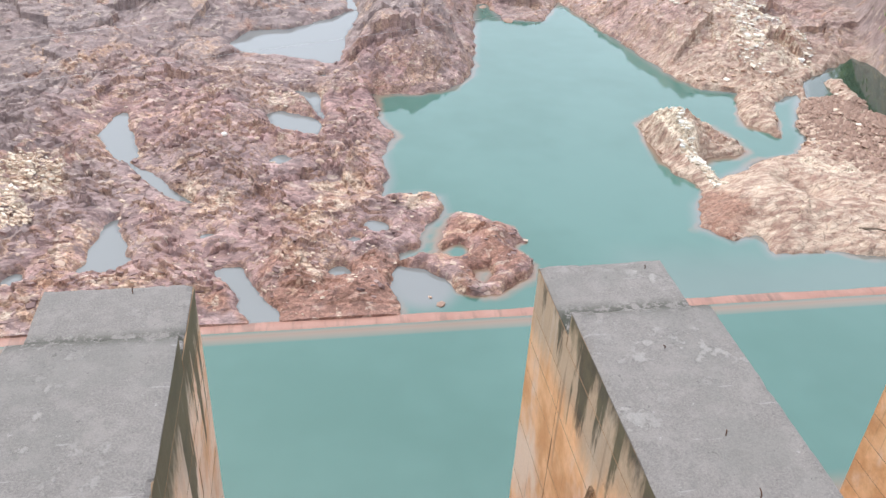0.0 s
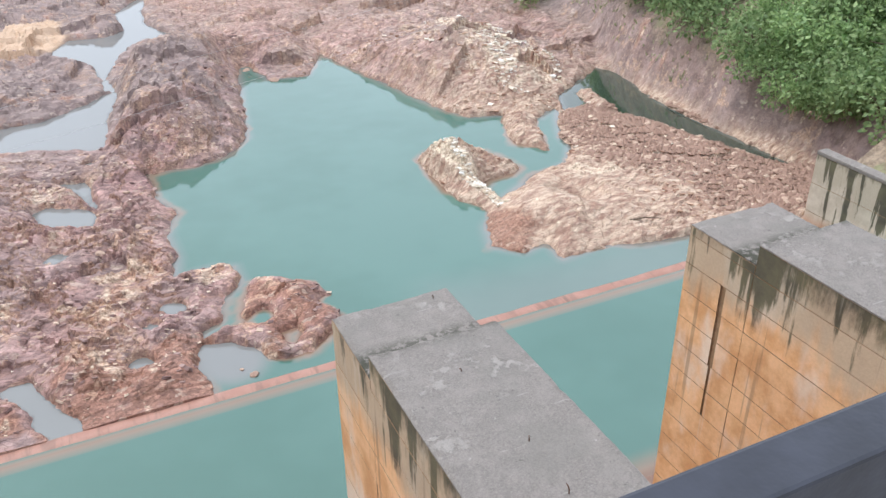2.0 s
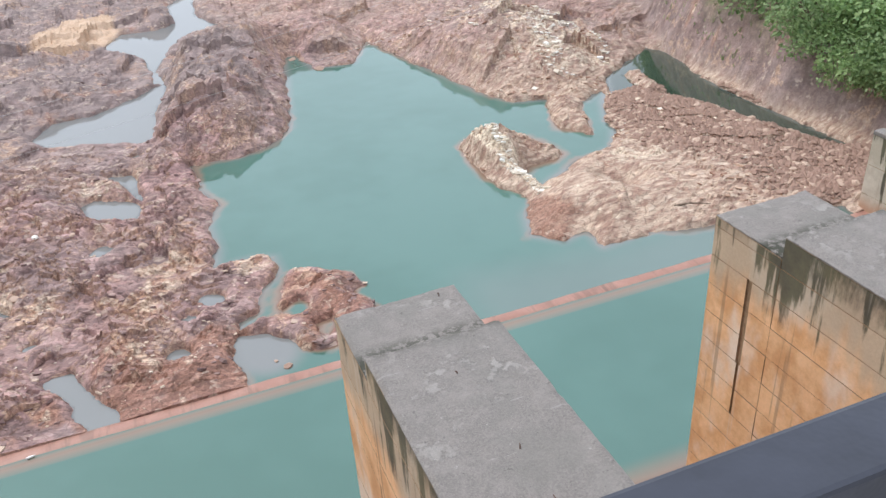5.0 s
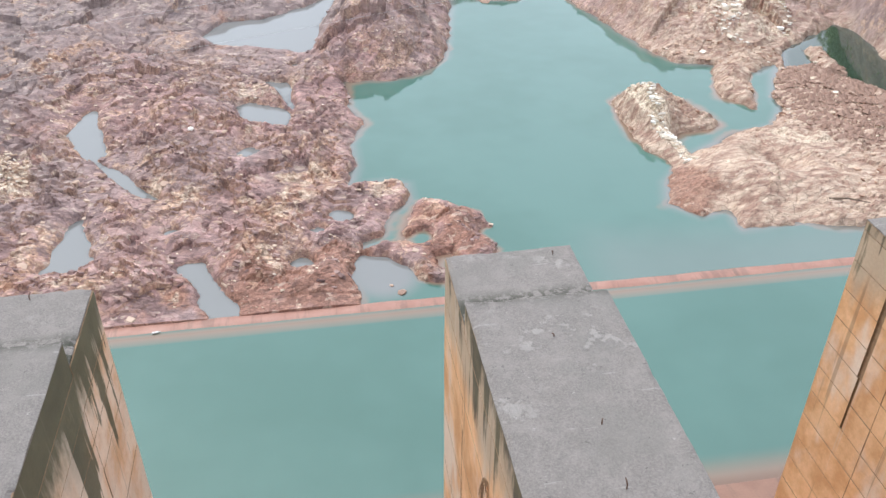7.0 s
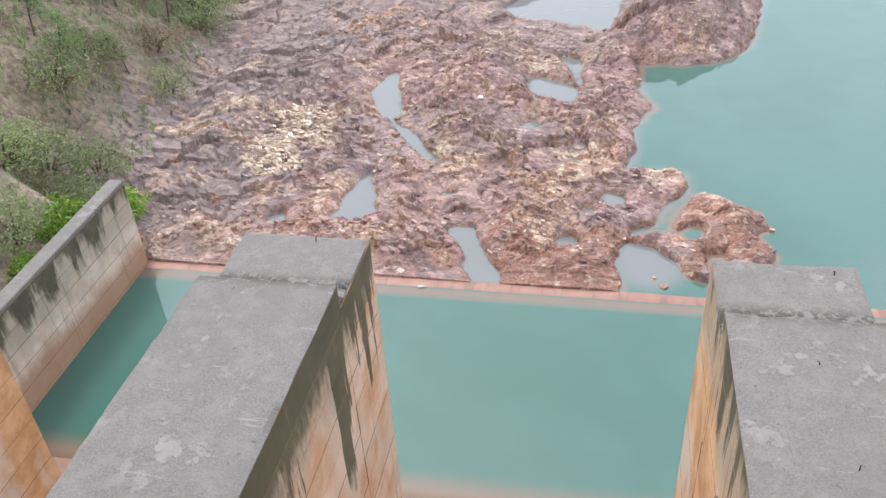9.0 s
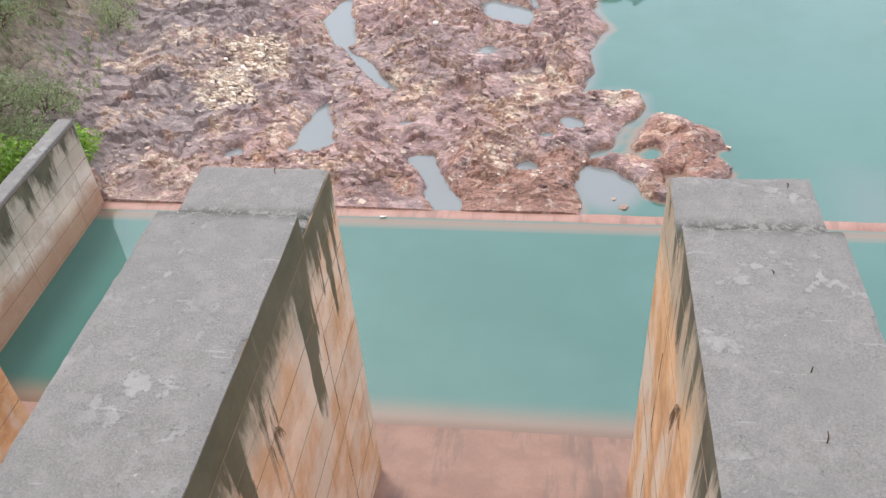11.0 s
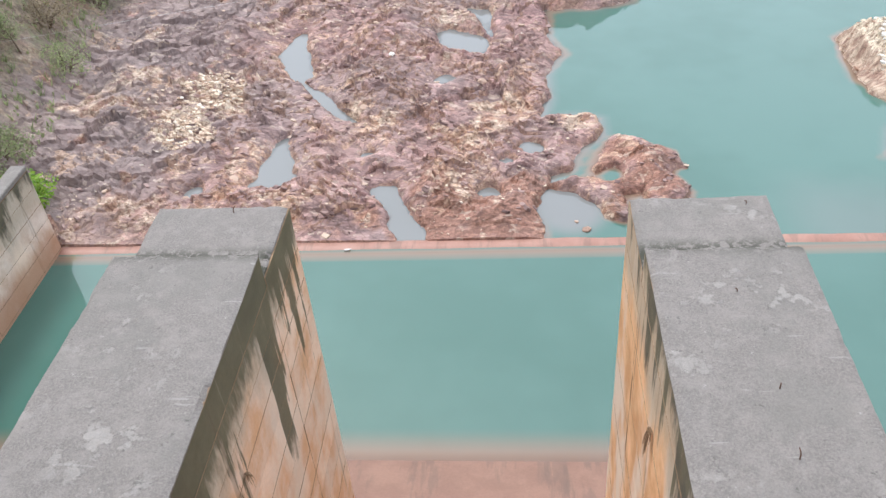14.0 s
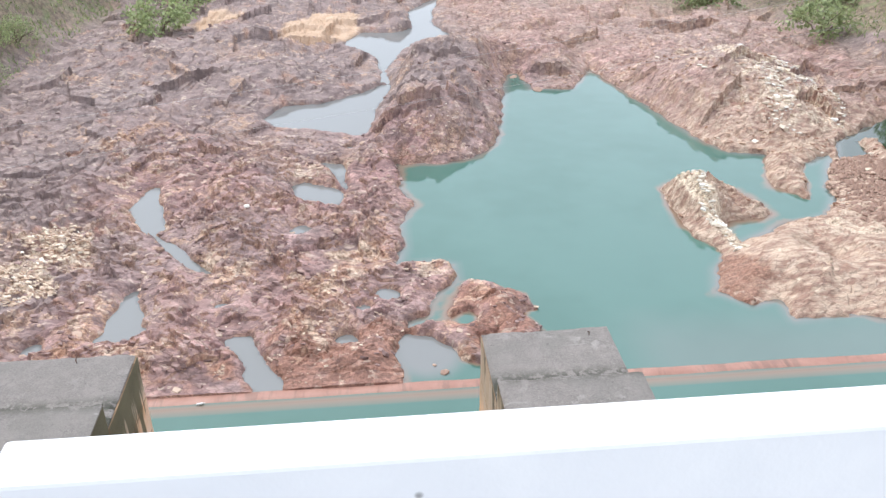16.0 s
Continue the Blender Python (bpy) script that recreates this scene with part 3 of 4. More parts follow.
def steps(*spans):
    """Grid lines from runs of (start, end, first step, last step)."""
    out = []
    for a, b, d0, d1 in spans:
        n = max(2, int(round(2 * (b - a) / (d0 + d1))))
        k = np.linspace(0, 1, n, endpoint=False)
        out.append(a + (b - a) * (k * d0 + 0.5 * k * k * (d1 - d0)) / (d0 + 0.5 * (d1 - d0)))
    return np.concatenate(out + [[spans[-1][1]]])


def sheet(name, xs, ys, z, material, smooth):
    nx, ny = len(xs), len(ys)
    gx, gy = np.meshgrid(xs, ys)
    me = bpy.data.meshes.new(name)
    me.vertices.add(nx * ny)
    me.vertices.foreach_set("co", np.stack([gx, gy, z], -1).astype(np.float32).ravel())
    i = (np.arange(ny - 1)[:, None] * nx + np.arange(nx - 1)[None]).ravel()
    quads = np.stack([i, i + 1, i + nx + 1, i + nx], -1).astype(np.int32)
    me.loops.add(quads.size)
    me.loops.foreach_set("vertex_index", quads.ravel())
    me.polygons.add(len(quads))
    me.polygons.foreach_set("loop_start", np.arange(0, quads.size, 4, dtype=np.int32))
    me.polygons.foreach_set("loop_total", np.full(len(quads), 4, np.int32))
    me.polygons.foreach_set("use_smooth", np.full(len(quads), smooth))
    me.materials.append(material)
    me.update(calc_edges=True)
    return new(name, me)


def give(ob, name, values, kind="FLOAT"):
    at = ob.data.attributes.new(name, kind, "POINT")
    at.data.foreach_set("color" if kind == "FLOAT_COLOR" else "value", np.asarray(values, np.float32).ravel())


GX = steps((-1500, -60, 300, 6), (-60, -42, 4, 0.6), (-42, -27, 0.5, 0.16), (-27, -19, 0.15, 0.08), (-19, 9, 0.08, 0.08), (9, 36, 0.11, 0.12), (36, 64, 0.13, 1.5), (64, 1500, 6, 300))
GY = steps((-60, 23.8, 8, 0.5), (23.8, 44, 0.078, 0.085), (44, 60, 0.1, 0.16), (60, 100, 0.18, 0.5), (100, 1800, 2, 120))
mx, my = np.meshgrid(GX, GY)
height, own, inland, west, east = relief(mx, my)
ground = tagged(sheet("ground", GX, GY, height, ROCK, False), "bare purple-brown bedrock river bed with pools and banks", "ground", kind="structure")
n1, n2 = fbm(mx * 0.35, my * 0.35, 130, 4), fbm(mx * 0.9, my * 0.9, 140, 4)
cream = 0.9 * ease(0.25, 0.75, blob(mx, my, -15.0, 34.9, 1.9, 4.2, -0.25) + 0.75 * n2)
cream = np.maximum(cream, ease(0.2, 0.5, blob(mx, my, 17.3, 37.0, 0.55, 4.4, 0.1) + 0.3 * n2))
cream = np.maximum(cream, ease(0.4, 0.9, blob(mx, my, 28, 55, 5, 9) + 0.9 * n2) * 0.9)
cream = np.maximum(cream, 0.8 * ease(0.35, 0.8, blob(mx, my, 23.8, 33.8, 2.6, 1.4, -0.3) + 0.7 * n2))
cream = np.maximum(cream, 0.7 * ease(0.5, 0.9, blob(mx, my, 3.0, 32.6, 1.4, 1.0) + 0.4 * n2))
cream = np.maximum(cream, 0.6 * ease(0.26, 0.42, n2 + 0.4 * n1) * (mx < 4) * (my < 46))
ochre = np.clip(ease(0.02, 0.42, n1 + 0.8 * n2) * (0.3 + 0.55 * ease(42, 30, my)), 0, 1) * ease(14, 8, mx) * (0.3 + 0.7 * ease(-15, -11, mx))
ochre = np.maximum(ochre, 0.75 * ease(0.8, 0.1, np.abs(inland)) * ease(48, 38, my) * ease(0.0, 0.4, n1 + n2 + 0.12))
ochre = np.maximum(ochre, 0.8 * ease(0.4, 0.9, blob(mx, my, -14.2, 50, 1.0, 4.5, -0.5) + 0.5 * n2))
tan = np.maximum(ease(12, 15, mx) * (0.3 + 0.7 * ease(56, 44, my)) * ease(80, 70, my), 0.35 * ease(60, 70, my) * ease(5, 12, mx))
tan = tan * ease(0.9, -0.3, east)
grown = np.maximum(ease(0.0, 4.5, west + 3 * n1), np.maximum(ease(1.5, 3.5, east + 2 * n1), 0.75 * ease(70, 90, my + 25 * n1) * ease(16, 30, mx)))
grown = np.maximum(grown, ease(95, 110, my))
grown = np.maximum(grown, (((mx < -18) & (my < 24)) | ((mx > 30.6) & (my < 24.6))) * 0.9)
give(ground, "zone", np.stack([cream, ochre, tan, grown], -1), "FLOAT_COLOR")
iron = np.maximum(blob(mx, my, 5.0, 28.4, 2.6, 3.4), blob(mx, my, -1.0, 25.6, 8.0, 2.6)) + 1.1 * n2 - 0.1
iron = np.maximum(iron, blob(mx, my, 16.2, 29.6, 1.5, 3.0, -0.3) + 0.8 * n2)
give(ground, "iron", 0.8 * ease(0.2, 0.7, iron))
give(ground, "slab", own)
dusky = np.maximum(ease(-11, -17, mx + 4 * n1), ease(45, 56, my + 6 * n1) * ease(11, 7, mx))
dusky = np.maximum(dusky, 0.8 * ease(-0.6, 0.4, east))
give(ground, "dusky", 0.8 * dusky * ease(0.3, 0.0, cream))
sandy = ease(0.2, 0.5, blob(mx, my, -3.6, 77, 3.2, 6.0, -0.35) + 0.3 * n2) + ease(0.3, 0.6, blob(mx, my, -13.6, 80, 2.6, 2.4) + 0.3 * n2)
give(ground, "sandy", np.clip(sandy, 0, 1) * (inland > 0))


def ground_at(x, y):
    h = relief(np.array([[float(x)]]), np.array([[float(y)]]))[0]
    return float(h[0, 0])


WX, WY = steps((-40, -20, 2, 0.3), (-20, 38, 0.24, 0.24), (38, 48, 0.3, 2)), steps((8, 22, 0.5, 0.25), (22, 60, 0.2, 0.28), (60, 100, 0.28, 0.8))
ux, uy = np.meshgrid(WX, WY)
bed = relief(ux, uy, False)[0]
apron_bed = np.where((uy < 17) & (ux > -18) & (ux < 30.2), (14.3 - uy) * 0.28, -9)
water = tagged(sheet("water", WX, WY, np.zeros_like(ux), WATER, True), "still milky turquoise water in the basin and pools", "water", kind="structure")
give(water, "depth", np.clip(-np.maximum(bed, apron_bed), 0, 3))
clouded = np.maximum(ease(0.3, -0.6, inside(ux, uy, POOL)), ease(24.6, 24.2, uy))
clouded = clouded * (1 - ease(0.3, 0.8, blob(ux, uy, 2.2, 26.6, 1.9, 2.4)) * (uy > 24.3))
clouded = clouded * (1 - 0.4 * ease(29.5, 25.0, uy + 1.2 * fbm(ux * 0.3, uy * 0.3, 240, 3)) * ease(9, 12, ux) * (uy > 24.4))
# Small pools left unclouded take a grey that carries the sky's reflection
give(water, "silt", clouded)
# Marks the east channel, where the water colour carries the bank's dark reflection
give(water, "bank_reflection", ease(0.4, -0.5, inside(ux, uy, WATERS[1])))


# ---------------------------------------------------------------- spillway
Y_NOSE, Y_STEP, Z_NOSE, Z_MAIN, Y_BACK = 12.4, 10.31, 10.37, 10.86, -3.0


def rough_slab(name, x0, x1, y0, y1, z0, z1, seed, parent, label):
    """A cast block whose top is a fine uneven grid with chipped, slightly wandering edges."""
    xs, ys = np.linspace(x0, x1, int((x1 - x0) / 0.09) + 1), np.linspace(y0, y1, int((y1 - y0) / 0.09) + 1)
    gx, gy = np.meshgrid(xs, ys)
    edge = np.minimum(np.minimum(gx - x0, x1 - gx), np.minimum(gy - y0, y1 - gy))
    z = z1 + 0.035 * fbm(gx * 1.1, gy * 1.1, seed, 4) + 0.012 * fbm(gx * 7, gy * 7, seed + 5, 2)
    chip = np.clip(fbm(gx * 2.2, gy * 2.2, seed + 9, 3) - 0.12, 0, 1)
    z = z - (edge < 0.05) * (0.015 + 0.10 * chip + 0.03 * np.abs(fbm(gx * 6, gy * 6, seed + 12, 2)))
    gx = gx + (gx <= x0 + 1e-6) * 0.04 * chip - (gx >= x1 - 1e-6) * 0.04 * chip
    gy = gy - (gy >= y1 - 1e-6) * 0.10 * chip
    ny, nx = gx.shape
    verts = [tuple(p) for p in np.stack([gx, gy, z], -1).reshape(-1, 3)]
    faces = [(j * nx + i, j * nx + i + 1, (j + 1) * nx + i + 1, (j + 1) * nx + i) for j in range(ny - 1) for i in range(nx - 1)]
    rim = [i for i in range(nx)] + [j * nx + nx - 1 for j in range(1, ny)] + [(ny - 1) * nx + i for i in range(nx - 2, -1, -1)] + [j * nx for j in range(ny - 2, 0, -1)]
    foot = len(verts)
    verts += [(verts[i][0], verts[i][1], z0) for i in rim]
    n = len(rim)
    faces += [(rim[k], foot + k, foot + (k + 1) % n, rim[(k + 1) % n]) for k in range(n)]
    return mesh_object(name, verts, faces, TOP, parent, label)


def pier(x0, x1, seed, label):
    p = new("spillway_pier")
    tagged(p, label, "pier", "spillway piers")
    part("body", block(x0 + 0.05, x1 - 0.05, Y_BACK, Y_NOSE - 0.05, -2.4, Z_NOSE - 0.05, 0.0), JOINT, p)
    part("body", block(x0 + 0.05, x1 - 0.05, Y_BACK, Y_STEP - 0.05, Z_NOSE - 0.05, Z_MAIN - 0.05, 0.0), JOINT, p)
    rough_slab("top_slab", x0, x1, Y_BACK, Y_STEP, Z_MAIN - 0.05, Z_MAIN, seed, p, "grey weathered concrete top")
    rough_slab("nose_cap", x0 + 0.01, x1 - 0.02, Y_STEP + 0.003, Y_NOSE, Z_NOSE - 0.05, Z_NOSE, seed + 50, p, "grey lower end step")
    return p


PIERS = []
for x0, x1, seed, label in (
        (-16.5, -13.9, 300, "orange-stained concrete spillway pier beside the side wall"),
        (-6.75, -4.16, 310, "grey-topped spillway pier with mossy black streaks"),
        (2.3, 4.8, 320, "grey-topped spillway pier with thin rusty rods on top"),
        (11.1, 13.6, 330, "orange concrete pier with black rain streaks under its top")):
    PIERS.append((pier(x0, x1, seed, label), x0, x1))

# sloping apron between the piers, running down under the water
ys = np.linspace(-3.0, 17.5, 60)
zs = 0.54 + 0.28 * (12.4 - ys) + 0.035 * np.clip(12.4 - ys, 0, 99) ** 2 * 0.9
xs = np.linspace(-17.75, 30.1, 90)
verts, faces = [], []
for j, (y, z) in enumerate(zip(ys, zs)):
    verts += [(float(x), float(y), float(z)) for x in xs]
faces = [(j * 90 + i, j * 90 + i + 1, (j + 1) * 90 + i + 1, (j + 1) * 90 + i) for j in range(59) for i in range(89)]
tagged(mesh_object("spillway_apron", verts, faces, RED, smooth=True), "red-brown silt-stained concrete apron sloping under water", "apron", kind="structure")

# low sill across the end of the basin, its crown just out of the water
def sill():
    bm = bmesh.new()
    prof = ((22.6, -0.8), (23.98, -0.03), (24.12, 0.03), (24.5, 0.035), (24.62, -0.05), (24.8, -0.9))
    n = 240
    rows = []
    for i in range(n + 1):
        x = -17.8 + i * 47.95 / n
        w = 0.02 * math.sin(x * 0.9) + 0.012 * math.sin(x * 3.1 + 1)
        rows.append([bm.verts.new((x, y + w * (0.2 if y < 24.3 else 1.0), z + 0.006 * math.sin(x * 1.3 + y))) for y, z in prof])
    for a, b in zip(rows, rows[1:]):
        for k in range(len(prof) - 1):
            bm.faces.new((a[k], b[k], b[k + 1], a[k + 1]))
    return bm


tagged(part("end_sill", sill(), PINK, smooth=True), "long low red-stained sill crossing the water", "sill", kind="structure")


def training_wall(name, face, outward, y1, label):
    """A long side wall with a darker coping; face is the plane towards the water, outward the side on which its back lies."""
    w = new(name)
    tagged(w, label, "wall", kind="structure")
    a, b = sorted((face + outward * 0.03, face + outward * 0.55))
    part("body", block(a, b, -3.0, y1 - 0.02, -2.4, 3.74, 0.0), JOINT, w)
    a, b = sorted((face - outward * 0.02, face + outward * 0.58))
    part("coping", block(a, b, -3.0, y1, 3.74, 3.93, 0.03), TOP, w, "dark grey worn coping")
    return w


WEST_WALL = training_wall("wall_west", -17.75, -1, 24.4, "pale concrete side wall with rusty foot")
EAST_WALL = training_wall("wall_east", 30.0, 1, 24.9, "pale concrete side wall with black streaks")

# bridge deck behind the parapet, on which the camera is carried
part("bridge_deck", block(-30, 40, -6.0, -0.425, 17.4, 17.85, 0.03), DECK)
tagged(bpy.data.objects["bridge_deck"], "grey concrete bridge deck over the piers", "bridge", kind="structure")
for p, x0, x1 in PIERS:
    tagged(part("bridge_column", block(x0 + 0.3, x1 - 0.3, -2.6, -1.0, Z_MAIN - 0.05, 17.41, 0.04), DECK), "square concrete column under the bridge deck", "column", "bridge columns", "structure")

# parapet: a narrow box rail in white and black lengths by turns; a thin plate closes the gap after each white length
YR0, YR1, ZR = -0.712, -0.68, 19.28
parapet = new("parapet")
tagged(parapet, "steel bridge parapet painted in white and black lengths", "parapet")
for x0, white_end, black_start, black_end in ((-5.18, -4.69, -4.62, -4.122), (-4.118, -3.62, -3.55, -3.054), (-3.05, -2.56, -2.49, -1.992), (-1.988, -1.487, -1.409, -0.857), (-0.853, -0.40, -0.33, 0.203), (0.207, 0.76, 0.835, 1.39), (1.394, 1.93, 2.0, 2.56), (2.564, 3.06, 3.13, 3.69), (3.694, 4.19, 4.26, 4.82)):
    rail = part("rail", block(x0, white_end, YR0, YR1, ZR - 0.16, ZR, 0.0025, 2), WHITE, parapet, "bright white painted length")
    part("bracket", block(white_end - 0.026, white_end - 0.018, YR1 - 0.001, YR1 + 0.006, ZR - 0.012, ZR + 0.003, 0.001), WHITE, rail, "small white bracket")
    rail = part("rail", block(black_start, black_end, YR0, YR1, ZR - 0.16, ZR, 0.0025, 2), NAVY, parapet, "glossy black painted length")
    part("plate", block(white_end + 0.001, black_start - 0.001, YR0, YR0 + 0.004, ZR - 0.16, ZR - 0.002, 0.0008), NAVY, rail, "thin black joint plate")
part("low_wall", block(-5.18, 4.82, YR0 + 0.006, YR1 - 0.006, 17.84, ZR - 0.158, 0.003), NAVY, parapet, "dark painted lower wall")

# ---------------------------------------------------------------- small things on the piers
def bent_rod(x, y, z, tall, lean, label):
    bm = bmesh.new()
    pts = [(0, 0, -0.05), (0, 0, tall * 0.5), (math.cos(lean) * tall * 0.2, math.sin(lean) * tall * 0.2, tall * 0.85), (math.cos(lean) * tall * 0.55, math.sin(lean) * tall * 0.55, tall)]
    tube(bm, pts, (0.010, 0.010, 0.009, 0.008), 7)
    ob = part("steel_rod", bm, RUST, smooth=True)
    ob.location = (x, y, z)
    tagged(ob, label, "rod", "rods left in the concrete")


ROD = "short rusty steel rod standing out of the concrete"
for x, y, z, tall, lean in ((4.72, 10.42, Z_NOSE, 0.26, 0.6), (4.1, 10.45, Z_NOSE, 0.15, 2.2), (4.35, 12.1, Z_NOSE, 0.14, 4.0), (3.54, 9.2, Z_MAIN, 0.07, 3.2), (3.66, 6.1, Z_MAIN, 0.13, 1.7), (3.7, 7.25, Z_MAIN, 0.07, 1.2),
                            (-6.66, 10.45, Z_NOSE, 0.22, 2.4), (-5.2, 12.2, Z_NOSE, 0.12, 1.1)):
    bent_rod(x, y, z, tall, lean, ROD)


def dry_weed(x, y, z, side, size):
    """A withered tuft that hangs from a joint of a pier's side."""
    rng = random.Random(int(y * 100))
    bm = bmesh.new()
    for i in range(20):
        a, l = rng.uniform(-0.5, 0.5), size * rng.uniform(0.35, 1.0)
        out = side * rng.uniform(0.02, 0.09)
        tube(bm, [(0, 0, 0), (out, math.sin(a) * l * 0.25, 0.06 * l), (out * 1.6, math.sin(a) * l * 0.45, -l * rng.uniform(0.5, 1.0))], (0.008, 0.007, 0.003), 4)
    ob = part("dry_weed", bm, STRAW)
    ob.location = (x, y, z)
    tagged(ob, "withered brown tuft rooted in a concrete joint", "weed", "dry weeds on the piers")


dry_weed(11.1, 7.13, 8.9, -1, 0.9)
dry_weed(2.3, 8.1, 8.9, -1, 0.8)
dry_weed(-4.16, 7.4, 8.7, 1, 0.35)

# a light plastic bottle stranded on the sill
bm = bmesh.new()
tube(bm, [(0, 0, 0), (0.03, 0, 0), (0.2, 0, 0.005), (0.25, 0, 0.01), (0.30, 0, 0.012)], (0.03, 0.042, 0.042, 0.018, 0.016), 10)
ob = part("plastic_bottle", bm, PLASTIC, smooth=True)
ob.matrix_world = pose(-6.4, 23.99, 0.04, 0, 0, 8)
tagged(ob, "white plastic bottle stranded on the sill", "bottle")

# ---------------------------------------------------------------- plants
def leaf_cloud(rng, clumps, per, size, spread):
    """Many small pointed leaves round clump centres, as vertices and faces."""
    c = np.repeat(np.array(clumps), per, 0)
    n = len(c)
    d = rng.normal(size=(n, 3))
    d /= np.linalg.norm(d, axis=1)[:, None]
    p = c + d * (spread * rng.uniform(0.35, 1.0, (n, 1)) ** 0.6) * np.array((1, 1, 0.8))
    along = d * 0.6 + rng.normal(size=(n, 3)) * 0.6 + np.array((0, 0, -0.25))
    along /= np.linalg.norm(along, axis=1)[:, None]
    across = np.cross(along, rng.normal(size=(n, 3)))
    across /= np.linalg.norm(across, axis=1)[:, None] + 1e-9
    l = size * rng.uniform(0.6, 1.3, (n, 1))
    v = np.stack([p, p + along * l * 0.5 + across * l * 0.28, p + along * l, p + along * l * 0.5 - across * l * 0.28], 1)
    return v.reshape(-1, 3).tolist(), [(4 * i, 4 * i + 1, 4 * i + 2, 4 * i + 3) for i in range(n)]


def shrub(seed, wide, tall, clumps, per, leaf, spread, material, label, group):
    rng = np.random.default_rng(seed)
    b = new("shrub")
    tagged(b, label, "shrub", group)
    cs = []
    bm = bmesh.new()
    for i in range(clumps):
        a, r = rng.uniform(0, 6.28), wide * rng.uniform(0.1, 1.0) ** 0.6
        z = tall * (0.25 + 0.75 * rng.uniform(0, 1)) * (1.05 - 0.5 * (r / wide) ** 2)
        c = (math.cos(a) * r, math.sin(a) * r, z)
        cs.append(c)
        if i % 3 == 0:
            tube(bm, [(c[0] * 0.08, c[1] * 0.08, -0.3), (c[0] * 0.4, c[1] * 0.4, z * 0.55), c], (0.05, 0.035, 0.01), 5)
    part("trunk", bm, BARK, b)
    v, f = leaf_cloud(rng, cs, per, leaf, spread)
    mesh_object("crown", v, f, material, b)
    return b


def scatter(models, places, sink=0.15):
    """Copies of the models at places (x, y, scale); the first of each model stands at the first places."""
    used = {}
    for i, (x, y, s) in enumerate(places):
        m = models[i % len(models)]
        at = Matrix.Translation((x, y, ground_at(x, y) - sink)) @ Matrix.Rotation(i * 2.4, 4, "Z") @ Matrix.Diagonal((s, s, s * (0.85 + 0.3 * ((i * 7) % 5) / 5), 1))
        if m in used:
            copy_thing(m, at).scale = at.to_scale()
        else:
            used[m] = True
            m.matrix_world = at


rnd = random.Random(11)
east_models = [shrub(500 + i, 1.7, 1.4, 34, 80, 0.19, 0.6, LEAF, "dense green shrub crowding the steep bank", "shrubs on the east bank") for i in range(4)]
places = []
for i in range(96):
    y = rnd.uniform(25, 66)
    toe = float(np.interp(y, EAST_TOE, EAST_X))
    places.append((toe + 1.6 + 2.0 * min(1.0, max(0.0, (y - 32) / 12)) + 14 * rnd.random() ** 1.2, y, rnd.uniform(1.0, 1.9)))
places += [(float(np.interp(y, EAST_TOE, EAST_X)) + rnd.uniform(0.9, 4.0), y, rnd.uniform(0.8, 1.3)) for y in (24.5, 25.5, 26.3, 27.4, 28.2, 29.5, 30.6, 31.8, 33.0)]
scatter(east_models, places)

west_models = [shrub(520 + i, 1.3, 1.5, 30, 55, 0.12, 0.5, (LEAF_DRY, LEAF_BROWN, LEAF_DRY, LEAF_DRY)[i], ("sparse dull-green shrub on the dry slope", "withered brown brush on the dry slope")[i == 1], "shrubs on the west bank") for i in range(4)]
places = []
for i in range(112):
    y = rnd.uniform(24, 72)
    toe = float(np.interp(y, WEST_TOE, WEST_X))
    places.append((toe - 1.6 - 18 * rnd.random(), y, rnd.uniform(0.7, 1.5) + max(0.0, y - 38) * 0.02))
places += [(rnd.uniform(-28, -20.8), rnd.uniform(12, 27), rnd.uniform(0.6, 1.2)) for i in range(26)]
scatter(west_models, places)


def slope_tree(seed, tall):
    """A thin young tree: bare leaning trunk with a few limbs and a loose open crown."""
    rng = np.random.default_rng(seed)
    b = new("tree")
    tagged(b, "slender young tree with a loose green crown", "tree", "trees on the west bank")
    lean = rng.uniform(-0.25, 0.25, 2)
    bm = bmesh.new()
    top = (lean[0] * tall, lean[1] * tall, tall)
    tube(bm, [(0, 0, -0.3), (lean[0] * tall * 0.3, lean[1] * tall * 0.3, tall * 0.4), top], (0.07, 0.05, 0.012), 6)
    cs = []
    for i in range(22):
        k = rng.uniform(0.42, 1.0)
        a, r = rng.uniform(0, 6.28), tall * 0.34 * (1.25 - k) * rng.uniform(0.5, 1.2)
        foot = (lean[0] * tall * k * 0.9, lean[1] * tall * k * 0.9, tall * k * 0.88)
        c = (foot[0] + math.cos(a) * r, foot[1] + math.sin(a) * r, tall * k + 0.12 * tall * rng.uniform(-0.3, 1))
        tube(bm, [foot, ((foot[0] + c[0]) / 2, (foot[1] + c[1]) / 2, (foot[2] + c[2]) / 2 + 0.08), c], (0.025, 0.016, 0.005), 4)
        cs.append(c)
    part("trunk", bm, BARK, b)
    v, f = leaf_cloud(rng, cs, 85, 0.13, 0.46)
    mesh_object("crown", v, f, LEAF_DRY if seed % 2 else LEAF, b)
    return b


